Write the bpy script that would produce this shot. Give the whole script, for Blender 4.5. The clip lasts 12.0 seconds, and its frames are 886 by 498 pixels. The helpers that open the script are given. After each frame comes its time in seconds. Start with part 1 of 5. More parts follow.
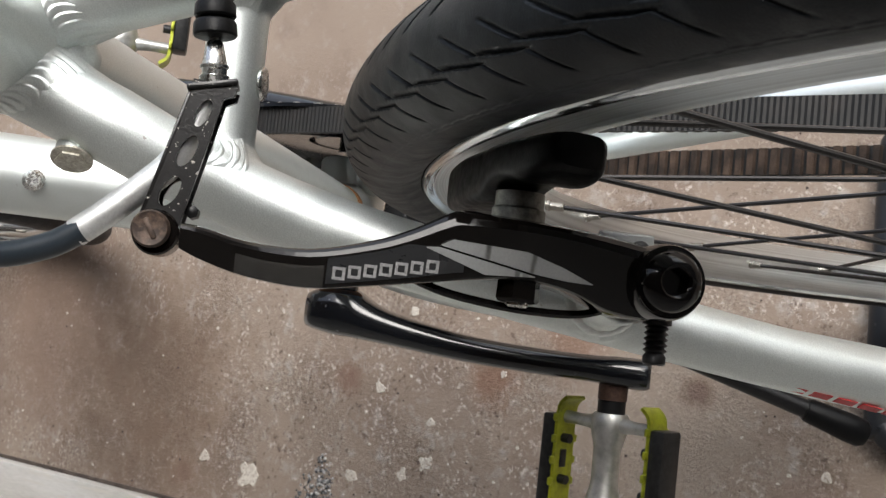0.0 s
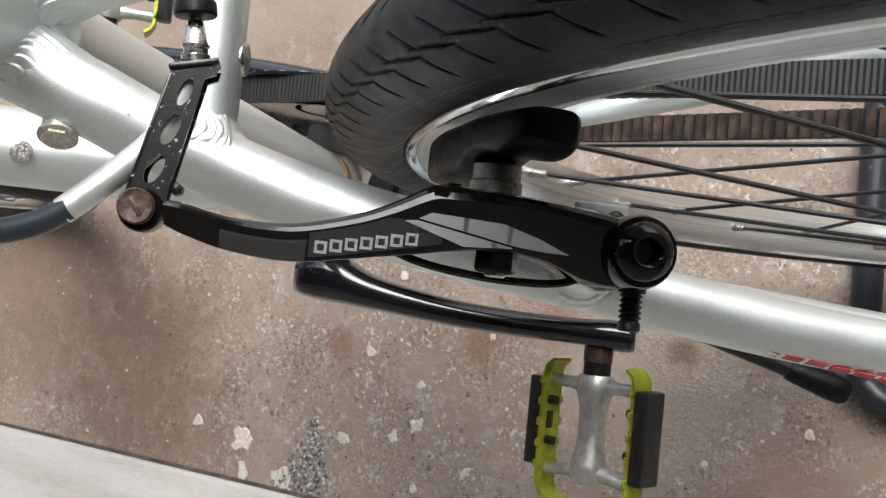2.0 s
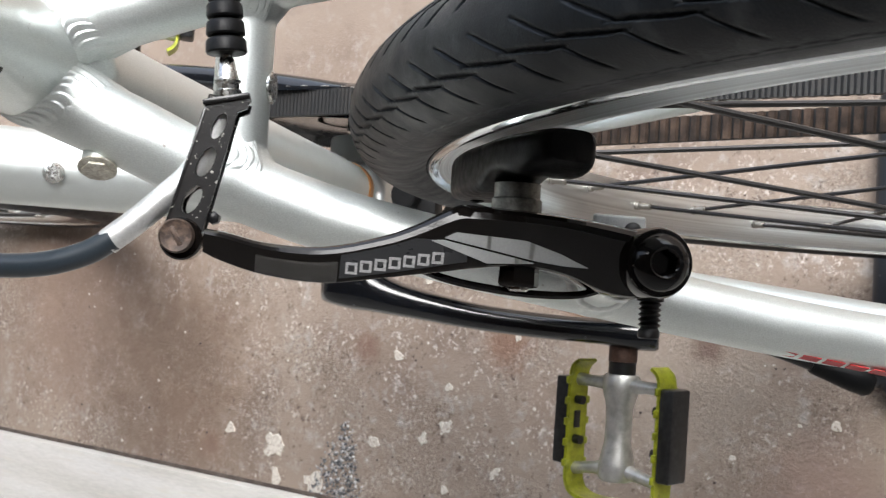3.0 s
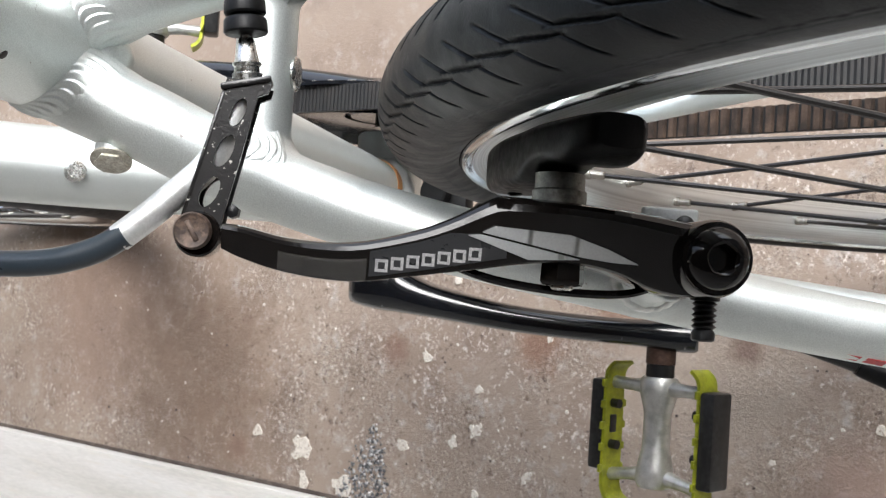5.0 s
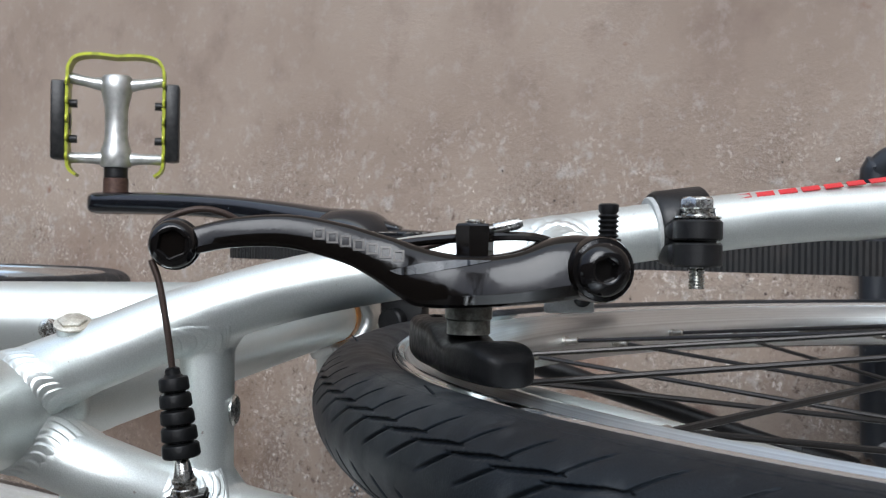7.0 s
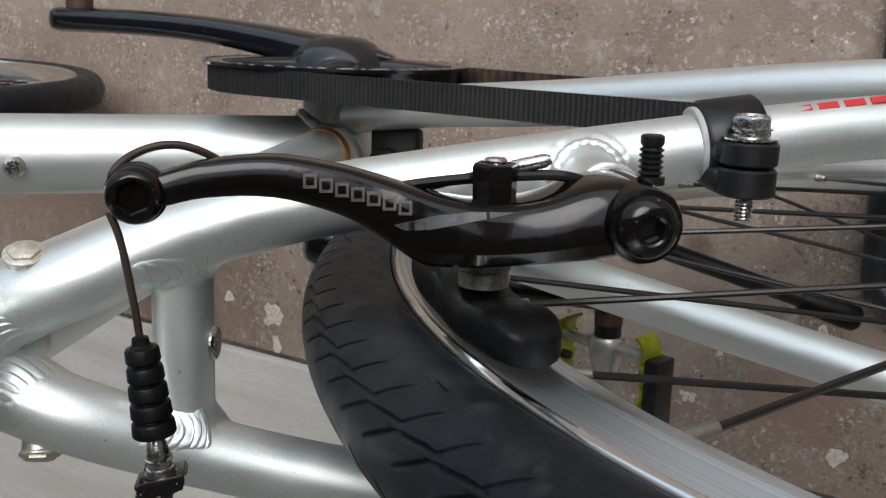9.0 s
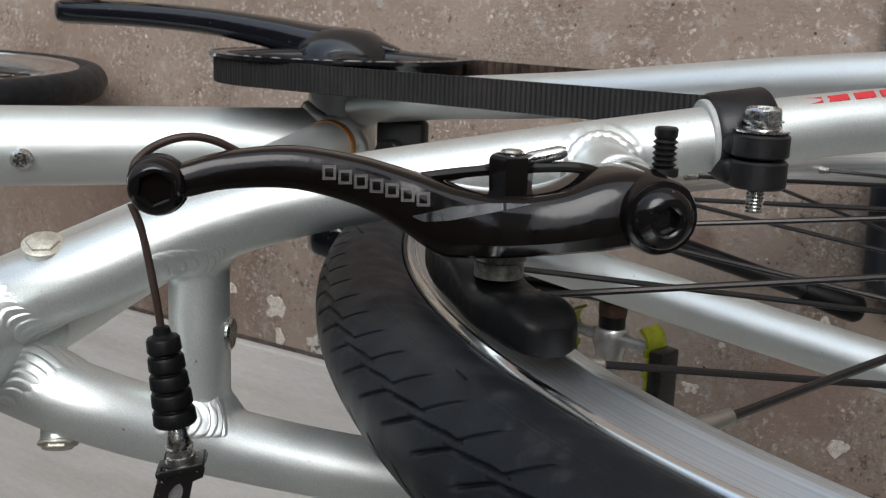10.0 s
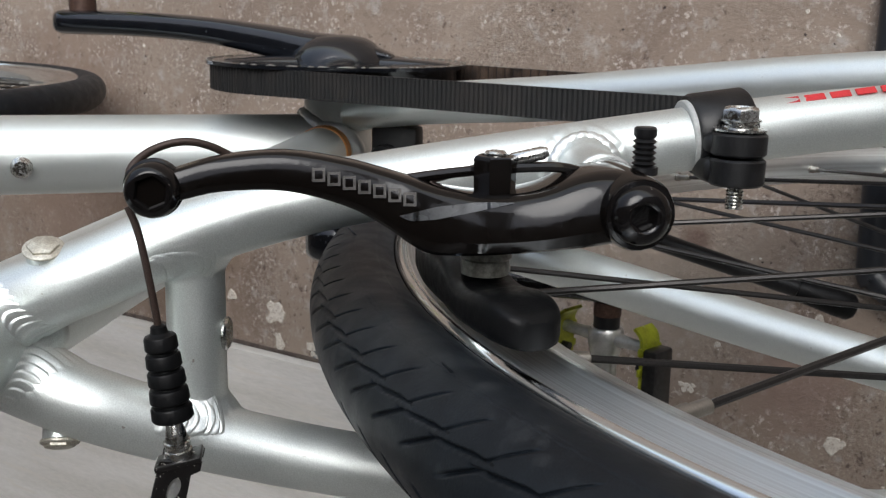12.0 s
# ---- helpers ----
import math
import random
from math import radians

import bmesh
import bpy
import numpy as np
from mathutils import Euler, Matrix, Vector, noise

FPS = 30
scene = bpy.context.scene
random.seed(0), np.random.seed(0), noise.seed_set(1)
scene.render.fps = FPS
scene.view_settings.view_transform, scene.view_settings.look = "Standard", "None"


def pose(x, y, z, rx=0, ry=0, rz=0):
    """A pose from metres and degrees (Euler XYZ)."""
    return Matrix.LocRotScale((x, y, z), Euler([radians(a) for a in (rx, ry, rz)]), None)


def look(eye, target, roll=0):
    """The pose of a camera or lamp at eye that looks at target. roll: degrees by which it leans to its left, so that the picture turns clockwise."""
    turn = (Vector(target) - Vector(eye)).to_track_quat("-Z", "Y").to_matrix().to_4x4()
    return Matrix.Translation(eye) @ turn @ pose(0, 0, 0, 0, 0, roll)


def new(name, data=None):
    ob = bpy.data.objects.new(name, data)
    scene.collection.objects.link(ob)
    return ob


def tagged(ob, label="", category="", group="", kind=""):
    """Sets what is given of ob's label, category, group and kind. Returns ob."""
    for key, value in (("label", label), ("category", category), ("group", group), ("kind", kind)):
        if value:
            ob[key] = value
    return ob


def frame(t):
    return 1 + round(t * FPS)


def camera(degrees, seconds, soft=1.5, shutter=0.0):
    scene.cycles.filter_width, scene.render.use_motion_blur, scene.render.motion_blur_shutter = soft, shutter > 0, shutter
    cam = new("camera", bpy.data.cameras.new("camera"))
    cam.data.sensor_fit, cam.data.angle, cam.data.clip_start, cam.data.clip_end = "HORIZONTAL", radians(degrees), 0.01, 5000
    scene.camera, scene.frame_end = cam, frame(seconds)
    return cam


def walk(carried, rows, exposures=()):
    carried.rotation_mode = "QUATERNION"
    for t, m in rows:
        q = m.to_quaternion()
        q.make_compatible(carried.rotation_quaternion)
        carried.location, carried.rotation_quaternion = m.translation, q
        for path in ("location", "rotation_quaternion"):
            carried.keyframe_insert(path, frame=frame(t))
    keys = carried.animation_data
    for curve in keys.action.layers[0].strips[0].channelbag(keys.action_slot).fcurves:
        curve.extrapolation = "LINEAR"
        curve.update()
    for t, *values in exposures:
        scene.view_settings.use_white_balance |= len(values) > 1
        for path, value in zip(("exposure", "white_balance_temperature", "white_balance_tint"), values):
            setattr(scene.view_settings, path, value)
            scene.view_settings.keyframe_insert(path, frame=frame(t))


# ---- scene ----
from mathutils.bvhtree import BVHTree

cam = camera(45.76, 12.0, soft=1.2, shutter=0.2)
cam.data.dof.use_dof, cam.data.dof.focus_distance, cam.data.dof.aperture_fstop = True, 0.28, 72.0
ROWS = [
    (0.0, -0.0572, 0.0815, 0.7980, 7.91, 31.27, -82.64),
    (0.5, -0.0611, 0.0789, 0.7960, 7.06, 31.13, -82.51),
    (1.0, -0.0578, 0.0792, 0.7966, 6.21, 30.84, -82.53),
    (1.5, -0.0571, 0.0781, 0.7996, 6.01, 30.82, -82.63),
    (2.0, -0.0549, 0.0760, 0.8021, 5.42, 30.89, -83.42),
    (2.5, -0.0520, 0.0756, 0.8039, 4.93, 30.96, -84.38),
    (3.0, -0.0510, 0.0708, 0.8121, 4.33, 32.29, -85.38),
    (3.2, -0.0507, 0.0679, 0.8170, 4.23, 34.57, -85.35),
    (4.8, -0.0535, 0.0815, 0.7966, 4.40, 34.19, -85.51),
    (5.0, -0.0517, 0.0827, 0.7974, 4.32, 33.78, -85.49),
    (5.5, -0.0480, 0.0739, 0.8082, 3.91, 33.35, -85.63),
    (5.8, -0.0324, 0.0648, 0.8210, 3.25, 33.21, -85.60),
    (6.0, -0.0180, 0.0596, 0.8273, 2.91, 33.24, -85.55),
    (6.3, 0.0117, 0.0478, 0.8336, 2.63, 33.19, -86.20),
    (6.5, 0.0343, 0.0429, 0.8316, 1.84, 33.38, -87.03),
    (7.0, 0.0490, 0.0502, 0.8192, 0.24, 33.17, -88.99),
    (7.5, 0.0725, 0.0655, 0.8046, -8.10, 32.98, -90.58),
    (7.7, 0.0849, 0.0684, 0.7989, -9.06, 32.98, -90.72),
    (9.3, 0.0853, 0.0813, 0.7859, -11.71, 32.33, -87.40),
    (9.5, 0.0862, 0.0806, 0.7867, -11.82, 32.33, -87.60),
    (10.0, 0.0853, 0.0826, 0.7903, -11.83, 32.30, -87.62),
    (10.5, 0.0886, 0.0868, 0.7890, -12.15, 32.19, -88.30),
    (11.0, 0.0876, 0.0871, 0.7902, -12.31, 32.13, -88.45),
    (11.5, 0.0874, 0.0859, 0.7904, -12.06, 32.18, -88.49),
    (12.0, 0.0856, 0.0758, 0.7953, -11.97, 32.20, -88.44),
]
walk(cam, [(t, pose(x, y, z, rx, ry, rz)) for t, x, y, z, rx, ry, rz in ROWS], exposures=[(0.0, 1.13, 6650, 10), (1.0, 1.22, 6600, 10), (2.0, 1.42, 6550, 10), (2.5, 1.62, 6440, 10), (3.0, 1.62, 6420, 10), (5.0, 1.70, 6400, 10), (5.5, 1.74, 6380, 10),
     (6.0, 1.74, 6260, 9), (6.5, 1.53, 6060, 9), (7.0, 0.86, 6020, 9), (7.5, 0.53, 6270, 9), (9.5, 0.57, 6420, 10), (12.0, 0.61, 6420, 10)])

# ---- world and sun: a bright overcast yard ----
world = bpy.data.worlds.new("sky")
scene.world = world
world.use_nodes = True
wn, wl = world.node_tree.nodes, world.node_tree.links
sky = wn.new("ShaderNodeTexSky")
sky.sky_type = "NISHITA"
sky.sun_disc = False
sky.sun_elevation, sky.sun_rotation = radians(50), radians(123)
sky.air_density, sky.dust_density, sky.ozone_density = 1.0, 2.0, 1.0
wn["Background"].inputs["Strength"].default_value = 0.15
haze = wn.new("ShaderNodeHueSaturation")
haze.inputs["Saturation"].default_value = 0.6
wl.new(sky.outputs["Color"], haze.inputs["Color"])
wl.new(haze.outputs["Color"], wn["Background"].inputs["Color"])
sun = new("sun", bpy.data.lights.new("sun", "SUN"))
sun.data.energy, sun.data.angle, sun.data.color = 1.4, radians(40), (0.985, 0.985, 0.965)
sun.matrix_world = look((3.2, -1.8, 4.9), (0, 0.3, 0.4))


# ---- materials ----
def material(name, base, rough=0.5, metal=0.0, second=None, scale=200.0, mix=(0.4, 0.7), fine=0.0, fine_scale=2000.0, bump=0.0, bump_scale=1500.0,
             bump_far=0.0003, coat=0.0, rough_var=0.0, spots=None, spot_scale=300.0, spot_cut=(0.62, 0.68), shine=0.5, stretch=None):
    m = bpy.data.materials.new(name)
    m.use_nodes = True
    n, l = m.node_tree.nodes, m.node_tree.links
    b = n["Principled BSDF"]
    b.inputs["Roughness"].default_value, b.inputs["Metallic"].default_value = rough, metal
    b.inputs["Coat Weight"].default_value, b.inputs["Coat Roughness"].default_value = coat, 0.12
    b.inputs["Specular IOR Level"].default_value = shine
    tc = n.new("ShaderNodeTexCoord")
    place = tc.outputs["Object"]
    if stretch:
        sv = n.new("ShaderNodeVectorMath")
        sv.operation = "MULTIPLY"
        sv.inputs[1].default_value = stretch
        l.new(place, sv.inputs[0])
        place = sv.outputs[0]

    def field(sc, detail=4.0, lo=0.35, hi=0.65):
        t = n.new("ShaderNodeTexNoise")
        t.inputs["Scale"].default_value, t.inputs["Detail"].default_value = sc, detail
        l.new(place, t.inputs["Vector"])
        r = n.new("ShaderNodeMapRange")
        r.inputs[1].default_value, r.inputs[2].default_value = lo, hi
        l.new(t.outputs["Fac"], r.inputs[0])
        return r.outputs[0], t.outputs["Fac"]

    def blend(fac, a, bcol, kind="MIX"):
        x = n.new("ShaderNodeMix")
        x.data_type, x.blend_type = "RGBA", kind
        for sock, v in ((x.inputs[0], fac), (x.inputs[6], a), (x.inputs[7], bcol)):
            if hasattr(v, "links"):
                l.new(v, sock)
            else:
                sock.default_value = v if isinstance(v, float) else (*v, 1.0)
        return x.outputs[2]

    col = (*base,)
    if second:
        f, _ = field(scale, 5.0, *mix)
        col = blend(f, base, second)
    if fine:
        f, _ = field(fine_scale, 2.0, 0.3, 0.7)
        g = n.new("ShaderNodeMapRange")
        g.inputs[3].default_value, g.inputs[4].default_value = 1.0 - fine, 1.0 + fine
        l.new(f, g.inputs[0])
        cmb = n.new("ShaderNodeCombineColor")
        for k in range(3):
            l.new(g.outputs[0], cmb.inputs[k])
        col = blend(1.0, col, cmb.outputs[0], "MULTIPLY")
    if spots:
        f, _ = field(spot_scale, 3.0, *spot_cut)
        col = blend(f, col, spots)
    if hasattr(col, "links"):
        l.new(col, b.inputs["Base Color"])
    else:
        b.inputs["Base Color"].default_value = (*base, 1.0)
    if rough_var:
        f, _ = field(scale * 1.7, 4.0, 0.3, 0.7)
        g = n.new("ShaderNodeMapRange")
        g.inputs[3].default_value, g.inputs[4].default_value = max(0.02, rough - rough_var), min(1.0, rough + rough_var)
        l.new(f, g.inputs[0])
        l.new(g.outputs[0], b.inputs["Roughness"])
    if bump:
        _, raw = field(bump_scale, 3.0)
        bp = n.new("ShaderNodeBump")
        bp.inputs["Strength"].default_value, bp.inputs["Distance"].default_value = bump, bump_far
        l.new(raw, bp.inputs["Height"])
        l.new(bp.outputs[0], b.inputs["Normal"])
    return m


SILVER = material("silver_paint", (0.682, 0.722, 0.706), 0.42, 0.82, fine=0.1, fine_scale=3000, bump=0.5, bump_scale=2200, bump_far=0.0001, coat=0.12,
                  rough_var=0.05, scale=60, spots=(0.42, 0.41, 0.38), spot_scale=420, spot_cut=(0.735, 0.76))
SILVER_RAW = material("bare_aluminium", (0.7, 0.71, 0.7), 0.45, 0.8, fine=0.08, rough_var=0.1, scale=300)
GLOSS_BLACK = material("gloss_black_paint", (0.0042, 0.0034, 0.003), 0.1, 0.0, fine=0.1, coat=0.0, shine=0.34, rough_var=0.05, scale=220, bump=0.05, bump_scale=800)
MATT_BLACK = material("matt_black_plastic", (0.006, 0.006, 0.0065), 0.4, 0.0, (0.011, 0.011, 0.012), 260, fine=0.15, bump=0.2, shine=0.35)
CHIPPED_BLACK = material("chipped_black_paint", (0.006, 0.0055, 0.0055), 0.28, 0.0, fine=0.1, spots=(0.4, 0.38, 0.35), spot_scale=1000, spot_cut=(0.66, 0.69), bump=0.2)
RUBBER = material("tyre_rubber", (0.0045, 0.0065, 0.009), 0.46, 0.0, (0.009, 0.0125, 0.0165), 70, (0.35, 0.7), fine=0.3, fine_scale=2600, bump=0.25, bump_scale=2200,
                  spots=(0.034, 0.037, 0.04), spot_scale=140, spot_cut=(0.6, 0.82), shine=0.24, rough_var=0.08)
PAD = material("brake_rubber", (0.004, 0.0042, 0.0046), 0.42, 0.0, (0.0065, 0.0064, 0.0066), 260, (0.45, 0.75), fine=0.2, bump=0.2, shine=0.14, rough_var=0.1)
GREY_LABEL = material("dark_grey_label", (0.026, 0.027, 0.029), 0.32, 0.2, fine=0.08, coat=0.3, rough_var=0.08)
FACET_SHEEN = material("facet_sheen", (0.36, 0.37, 0.37), 0.35, 0.3, fine=0.06)
LETTER_GREY = material("pale_grey_print", (0.32, 0.32, 0.32), 0.45, 0.1, fine=0.3, fine_scale=3000)
EMBOSS = material("grey_embossing", (0.06, 0.056, 0.053), 0.34, 0.3, fine=0.25)
FAINT_SHEEN = material("faint_facet_sheen", (0.045, 0.047, 0.05), 0.3, 0.25, (0.08, 0.083, 0.087), 160, fine=0.12, rough_var=0.1)
BOLT_BLACK = material("worn_black_bolt", (0.005, 0.0045, 0.0045), 0.12, 0.0, fine=0.2, bump=0.12, bump_scale=900, shine=0.34, spots=(0.3, 0.28, 0.25), spot_scale=900, spot_cut=(0.74, 0.77))
STEEL = material("zinc_steel", (0.62, 0.62, 0.6), 0.25, 1.0, (0.45, 0.44, 0.41), 500, fine=0.1, rough_var=0.1)
RUST = material("rusty_steel", (0.035, 0.022, 0.016), 0.6, 0.25, (0.1, 0.066, 0.048), 700, (0.4, 0.65), fine=0.2, bump=0.4)
RUST_DARK = material("dark_rusty_steel", (0.055, 0.028, 0.02), 0.55, 0.3, (0.09, 0.05, 0.035), 500, fine=0.2, bump=0.3)
POST = material("greasy_steel", (0.2, 0.2, 0.18), 0.42, 0.7, (0.1, 0.1, 0.085), 600, fine=0.15)
WIRE = material("brake_wire", (0.05, 0.034, 0.028), 0.42, 0.5, fine=0.3, fine_scale=4000)
CABLE = material("dark_cable_sheath", (0.018, 0.026, 0.034), 0.35, 0.0, fine=0.1, coat=0.2, rough_var=0.1)


def brushed_rim():
    """Alloy rim turned on a lathe: fine rings round the hub."""
    m = bpy.data.materials.new("brushed_rim")
    m.use_nodes = True
    n, l = m.node_tree.nodes, m.node_tree.links
    b = n["Principled BSDF"]
    tc = n.new("ShaderNodeTexCoord")
    flat = n.new("ShaderNodeVectorMath")
    flat.operation = "MULTIPLY_ADD"
    flat.inputs[1].default_value, flat.inputs[2].default_value = (0, 1, 1), (0, 0.0073, -0.3423)
    l.new(tc.outputs["Object"], flat.inputs[0])
    size = n.new("ShaderNodeVectorMath")
    size.operation = "LENGTH"
    l.new(flat.outputs[0], size.inputs[0])
    rings = n.new("ShaderNodeTexNoise")
    rings.noise_dimensions = "1D"
    rings.inputs["Scale"].default_value, rings.inputs["Detail"].default_value = 1500, 4
    l.new(size.outputs["Value"], rings.inputs["W"])
    dirt = n.new("ShaderNodeTexNoise")
    dirt.inputs["Scale"].default_value, dirt.inputs["Detail"].default_value = 70, 5
    l.new(tc.outputs["Object"], dirt.inputs["Vector"])
    for src, lo, hi, a, c, key in ((rings.outputs["Fac"], 0.3, 0.7, 0.74, 0.97, "v"), (dirt.outputs["Fac"], 0.3, 0.7, 0.5, 0.6, "Roughness")):
        r = n.new("ShaderNodeMapRange")
        for k, v in enumerate((lo, hi, a, c)):
            r.inputs[k + 1].default_value = v
        l.new(src, r.inputs[0])
        if key == "v":
            cc = n.new("ShaderNodeCombineColor")
            for k in range(3):
                l.new(r.outputs[0], cc.inputs[k])
            cool = n.new("ShaderNodeMix")
            cool.data_type, cool.blend_type = "RGBA", "MULTIPLY"
            cool.inputs[0].default_value, cool.inputs[7].default_value = 1.0, (0.93, 0.98, 1.0, 1.0)
            l.new(cc.outputs[0], cool.inputs[6])
            l.new(cool.outputs[2], b.inputs["Base Color"])
        else:
            l.new(r.outputs[0], b.inputs[key])
    polish = n.new("ShaderNodeMapRange")
    for k, v in enumerate((RIM_R - 0.0042, RIM_R - 0.0036, 0.0, 1.0)):
        polish.inputs[k + 1].default_value = v
    l.new(size.outputs["Value"], polish.inputs[0])
    lips = n.new("ShaderNodeMix")
    l.new(polish.outputs[0], lips.inputs[0])
    l.new(b.inputs["Roughness"].links[0].from_socket, lips.inputs[2])
    lips.inputs[3].default_value = 0.14
    bed = n.new("ShaderNodeMapRange")
    for k, v in enumerate((RIM_R - 0.0166, RIM_R - 0.0162, 1.0, 0.0)):
        bed.inputs[k + 1].default_value = v
    l.new(size.outputs["Value"], bed.inputs[0])
    plain = n.new("ShaderNodeMix")
    l.new(bed.outputs[0], plain.inputs[0])
    l.new(lips.outputs[0], plain.inputs[2])
    plain.inputs[3].default_value = 0.36
    l.new(plain.outputs[0], b.inputs["Roughness"])
    b.inputs["Metallic"].default_value = 1.0
    b.inputs["Anisotropic"].default_value, b.inputs["Anisotropic Rotation"].default_value = 0.9, 0.25
    turn = n.new("ShaderNodeTangent")
    turn.direction_type, turn.axis = "RADIAL", "X"
    l.new(turn.outputs[0], b.inputs["Tangent"])
    bp = n.new("ShaderNodeBump")
    bp.inputs["Strength"].default_value, bp.inputs["Distance"].default_value = 0.25, 0.00006
    l.new(rings.outputs["Fac"], bp.inputs["Height"])
    l.new(bp.outputs[0], b.inputs["Normal"])
    return m


SLEEVE = material("pale_sleeve", (0.4, 0.41, 0.4), 0.42, 0.0, (0.33, 0.34, 0.33), 300, fine=0.1)
RIM_R, TYRE_R = 0.3254, 0.3515
RIM = brushed_rim()
SPOKE = material("dark_spoke", (0.035, 0.033, 0.032), 0.35, 0.7, fine=0.2)
NIPPLE = material("nickel_nipple", (0.3, 0.28, 0.25), 0.4, 0.9, fine=0.1)
LIME = material("lime_anodised", (0.33, 0.36, 0.022), 0.36, 0.4, (0.2, 0.22, 0.02), 190, fine=0.14, spots=(0.45, 0.46, 0.3), spot_scale=500, spot_cut=(0.7, 0.74))
PEDAL_ALU = material("pedal_aluminium", (0.53, 0.53, 0.51), 0.38, 0.75, (0.36, 0.36, 0.34), 160, fine=0.1, bump=0.15, rough_var=0.1)
BLOCK = material("pedal_block_black", (0.006, 0.006, 0.0062), 0.38, 0.0, (0.02, 0.02, 0.02), 300, fine=0.15, shine=0.35)
RED = material("red_print", (0.5, 0.03, 0.035), 0.4, 0.0, fine=0.15)
CLEAR_HEAD = material("yellowed_bolt", (0.46, 0.43, 0.36), 0.5, 0.55, (0.64, 0.63, 0.56), 500, fine=0.15)
ORANGE = material("orange_seal", (0.45, 0.17, 0.02), 0.45, 0.0, fine=0.2)
BELT = material("belt_rubber", (0.0095, 0.0095, 0.0095), 0.5, 0.0, (0.019, 0.0165, 0.015), 60, (0.45, 0.75), fine=0.2, bump=0.2, shine=0.3)
BELT_DUST = material("dusty_belt_teeth", (0.022, 0.016, 0.013), 0.8, 0.0, (0.075, 0.05, 0.036), 90, (0.4, 0.7), fine=0.2, shine=0.2)
CRANK = material("crank_black", (0.005, 0.006, 0.008), 0.15, 0.0, fine=0.12, coat=0.4, rough_var=0.1, scale=120, spots=(0.14, 0.15, 0.16), spot_scale=350, spot_cut=(0.72, 0.76))
STAND = material("stand_paint", (0.014, 0.016, 0.02), 0.4, 0.0, fine=0.2, bump=0.1, spots=(0.1, 0.1, 0.1), spot_scale=160, spot_cut=(0.68, 0.75))

FILM = bpy.data.materials.new("clear_film")
FILM.use_nodes = True
FILM.node_tree.nodes["Principled BSDF"].inputs["Base Color"].default_value = (0.75, 0.74, 0.7, 1)
FILM.node_tree.nodes["Principled BSDF"].inputs["Roughness"].default_value = 0.22
FILM.node_tree.nodes["Principled BSDF"].inputs["Alpha"].default_value = 0.035


# ---- building helpers ----
def part(name, bm, mat, parent=None, label="", smooth=True, sharp=38):
    """One mesh object from a bmesh already in world places."""
    bmesh.ops.remove_doubles(bm, verts=bm.verts, dist=1e-7)
    bmesh.ops.recalc_face_normals(bm, faces=bm.faces)
    me = bpy.data.meshes.new(name)
    bm.to_mesh(me)
    bm.free()
    me.materials.append(mat)
    if smooth:
        me.shade_smooth()
        me.set_sharp_from_angle(angle=radians(sharp))
    ob = new(name, me)
    if parent:
        ob.parent = parent
    if label:
        tagged(ob, label)
    return ob


# The rear brake's own axes: across, along the stays, away from them.
BRAKE = Matrix(((1, 0, 0, 0), (0, 0.767, -0.6416, 0.157), (0, 0.6416, 0.767, 0.583), (0, 0, 0, 1)))


def bk(v, u, w):
    """A place by the brake's axes, in millimetres: across, along, away."""
    return BRAKE @ Vector((v / 1000, u / 1000, w / 1000))


def smooth_path(pts, n=8):
    pts = [Vector(p) for p in pts]
    if len(pts) < 3:
        return pts
    ext = [2 * pts[0] - pts[1], *pts, 2 * pts[-1] - pts[-2]]
    out = []
    for a, b, c, d in zip(ext, ext[1:], ext[2:], ext[3:]):
        for k in range(n):
            t = k / n
            out.append(0.5 * (2 * b + (c - a) * t + (2 * a - 5 * b + 4 * c - d) * t * t + (3 * b - a - 3 * c + d) * t**3))
    return out + [pts[-1]]


def loft(bm, rings, cap=True):
    rows = [[bm.verts.new(p) for p in ring] for ring in rings]
    for a, b in zip(rows, rows[1:]):
        for k in range(len(a)):
            bm.faces.new((a[k], a[(k + 1) % len(a)], b[(k + 1) % len(a)], b[k]))
    if cap:
        bm.faces.new(rows[0][::-1])
        bm.faces.new(rows[-1])
    return bm


def tube(bm, pts, r, seg=16, n=8, flat=1.0, up=None):
    """A round (or flattened) bar along a smooth path; r may be a list, one for each given point."""
    radii = list(r) if hasattr(r, "__len__") else [r] * len(pts)
    rr = [v.x for v in smooth_path([(q, 0, 0) for q in radii], n)] if len(pts) > 2 else radii
    path = smooth_path(pts, n)
    side = None
    rings = []
    for k, p in enumerate(path):
        d = (path[min(k + 1, len(path) - 1)] - path[max(k - 1, 0)]).normalized()
        if side is None:
            ref = Vector(up) if up else (Vector((0, 0, 1)) if abs(d.z) < 0.9 else Vector((1, 0, 0)))
            side = d.cross(ref).normalized()
        side = (side - d * side.dot(d)).normalized()
        other = d.cross(side)
        rings.append([p + rr[k] * (math.cos(a) * side + flat * math.sin(a) * other) for a in (2 * math.pi * j / seg for j in range(seg))])
    return loft(bm, rings)


def turned(bm, a, axis, profile, seg=24):
    """A turned form: profile of (distance along axis, radius) from a."""
    a, d = Vector(a), Vector(axis).normalized()
    s = d.orthogonal().normalized()
    o = d.cross(s)
    rings = [[a + d * h + max(r, 1e-5) * (math.cos(q) * s + math.sin(q) * o) for q in (2 * math.pi * j / seg for j in range(seg))] for h, r in profile]
    return loft(bm, rings)


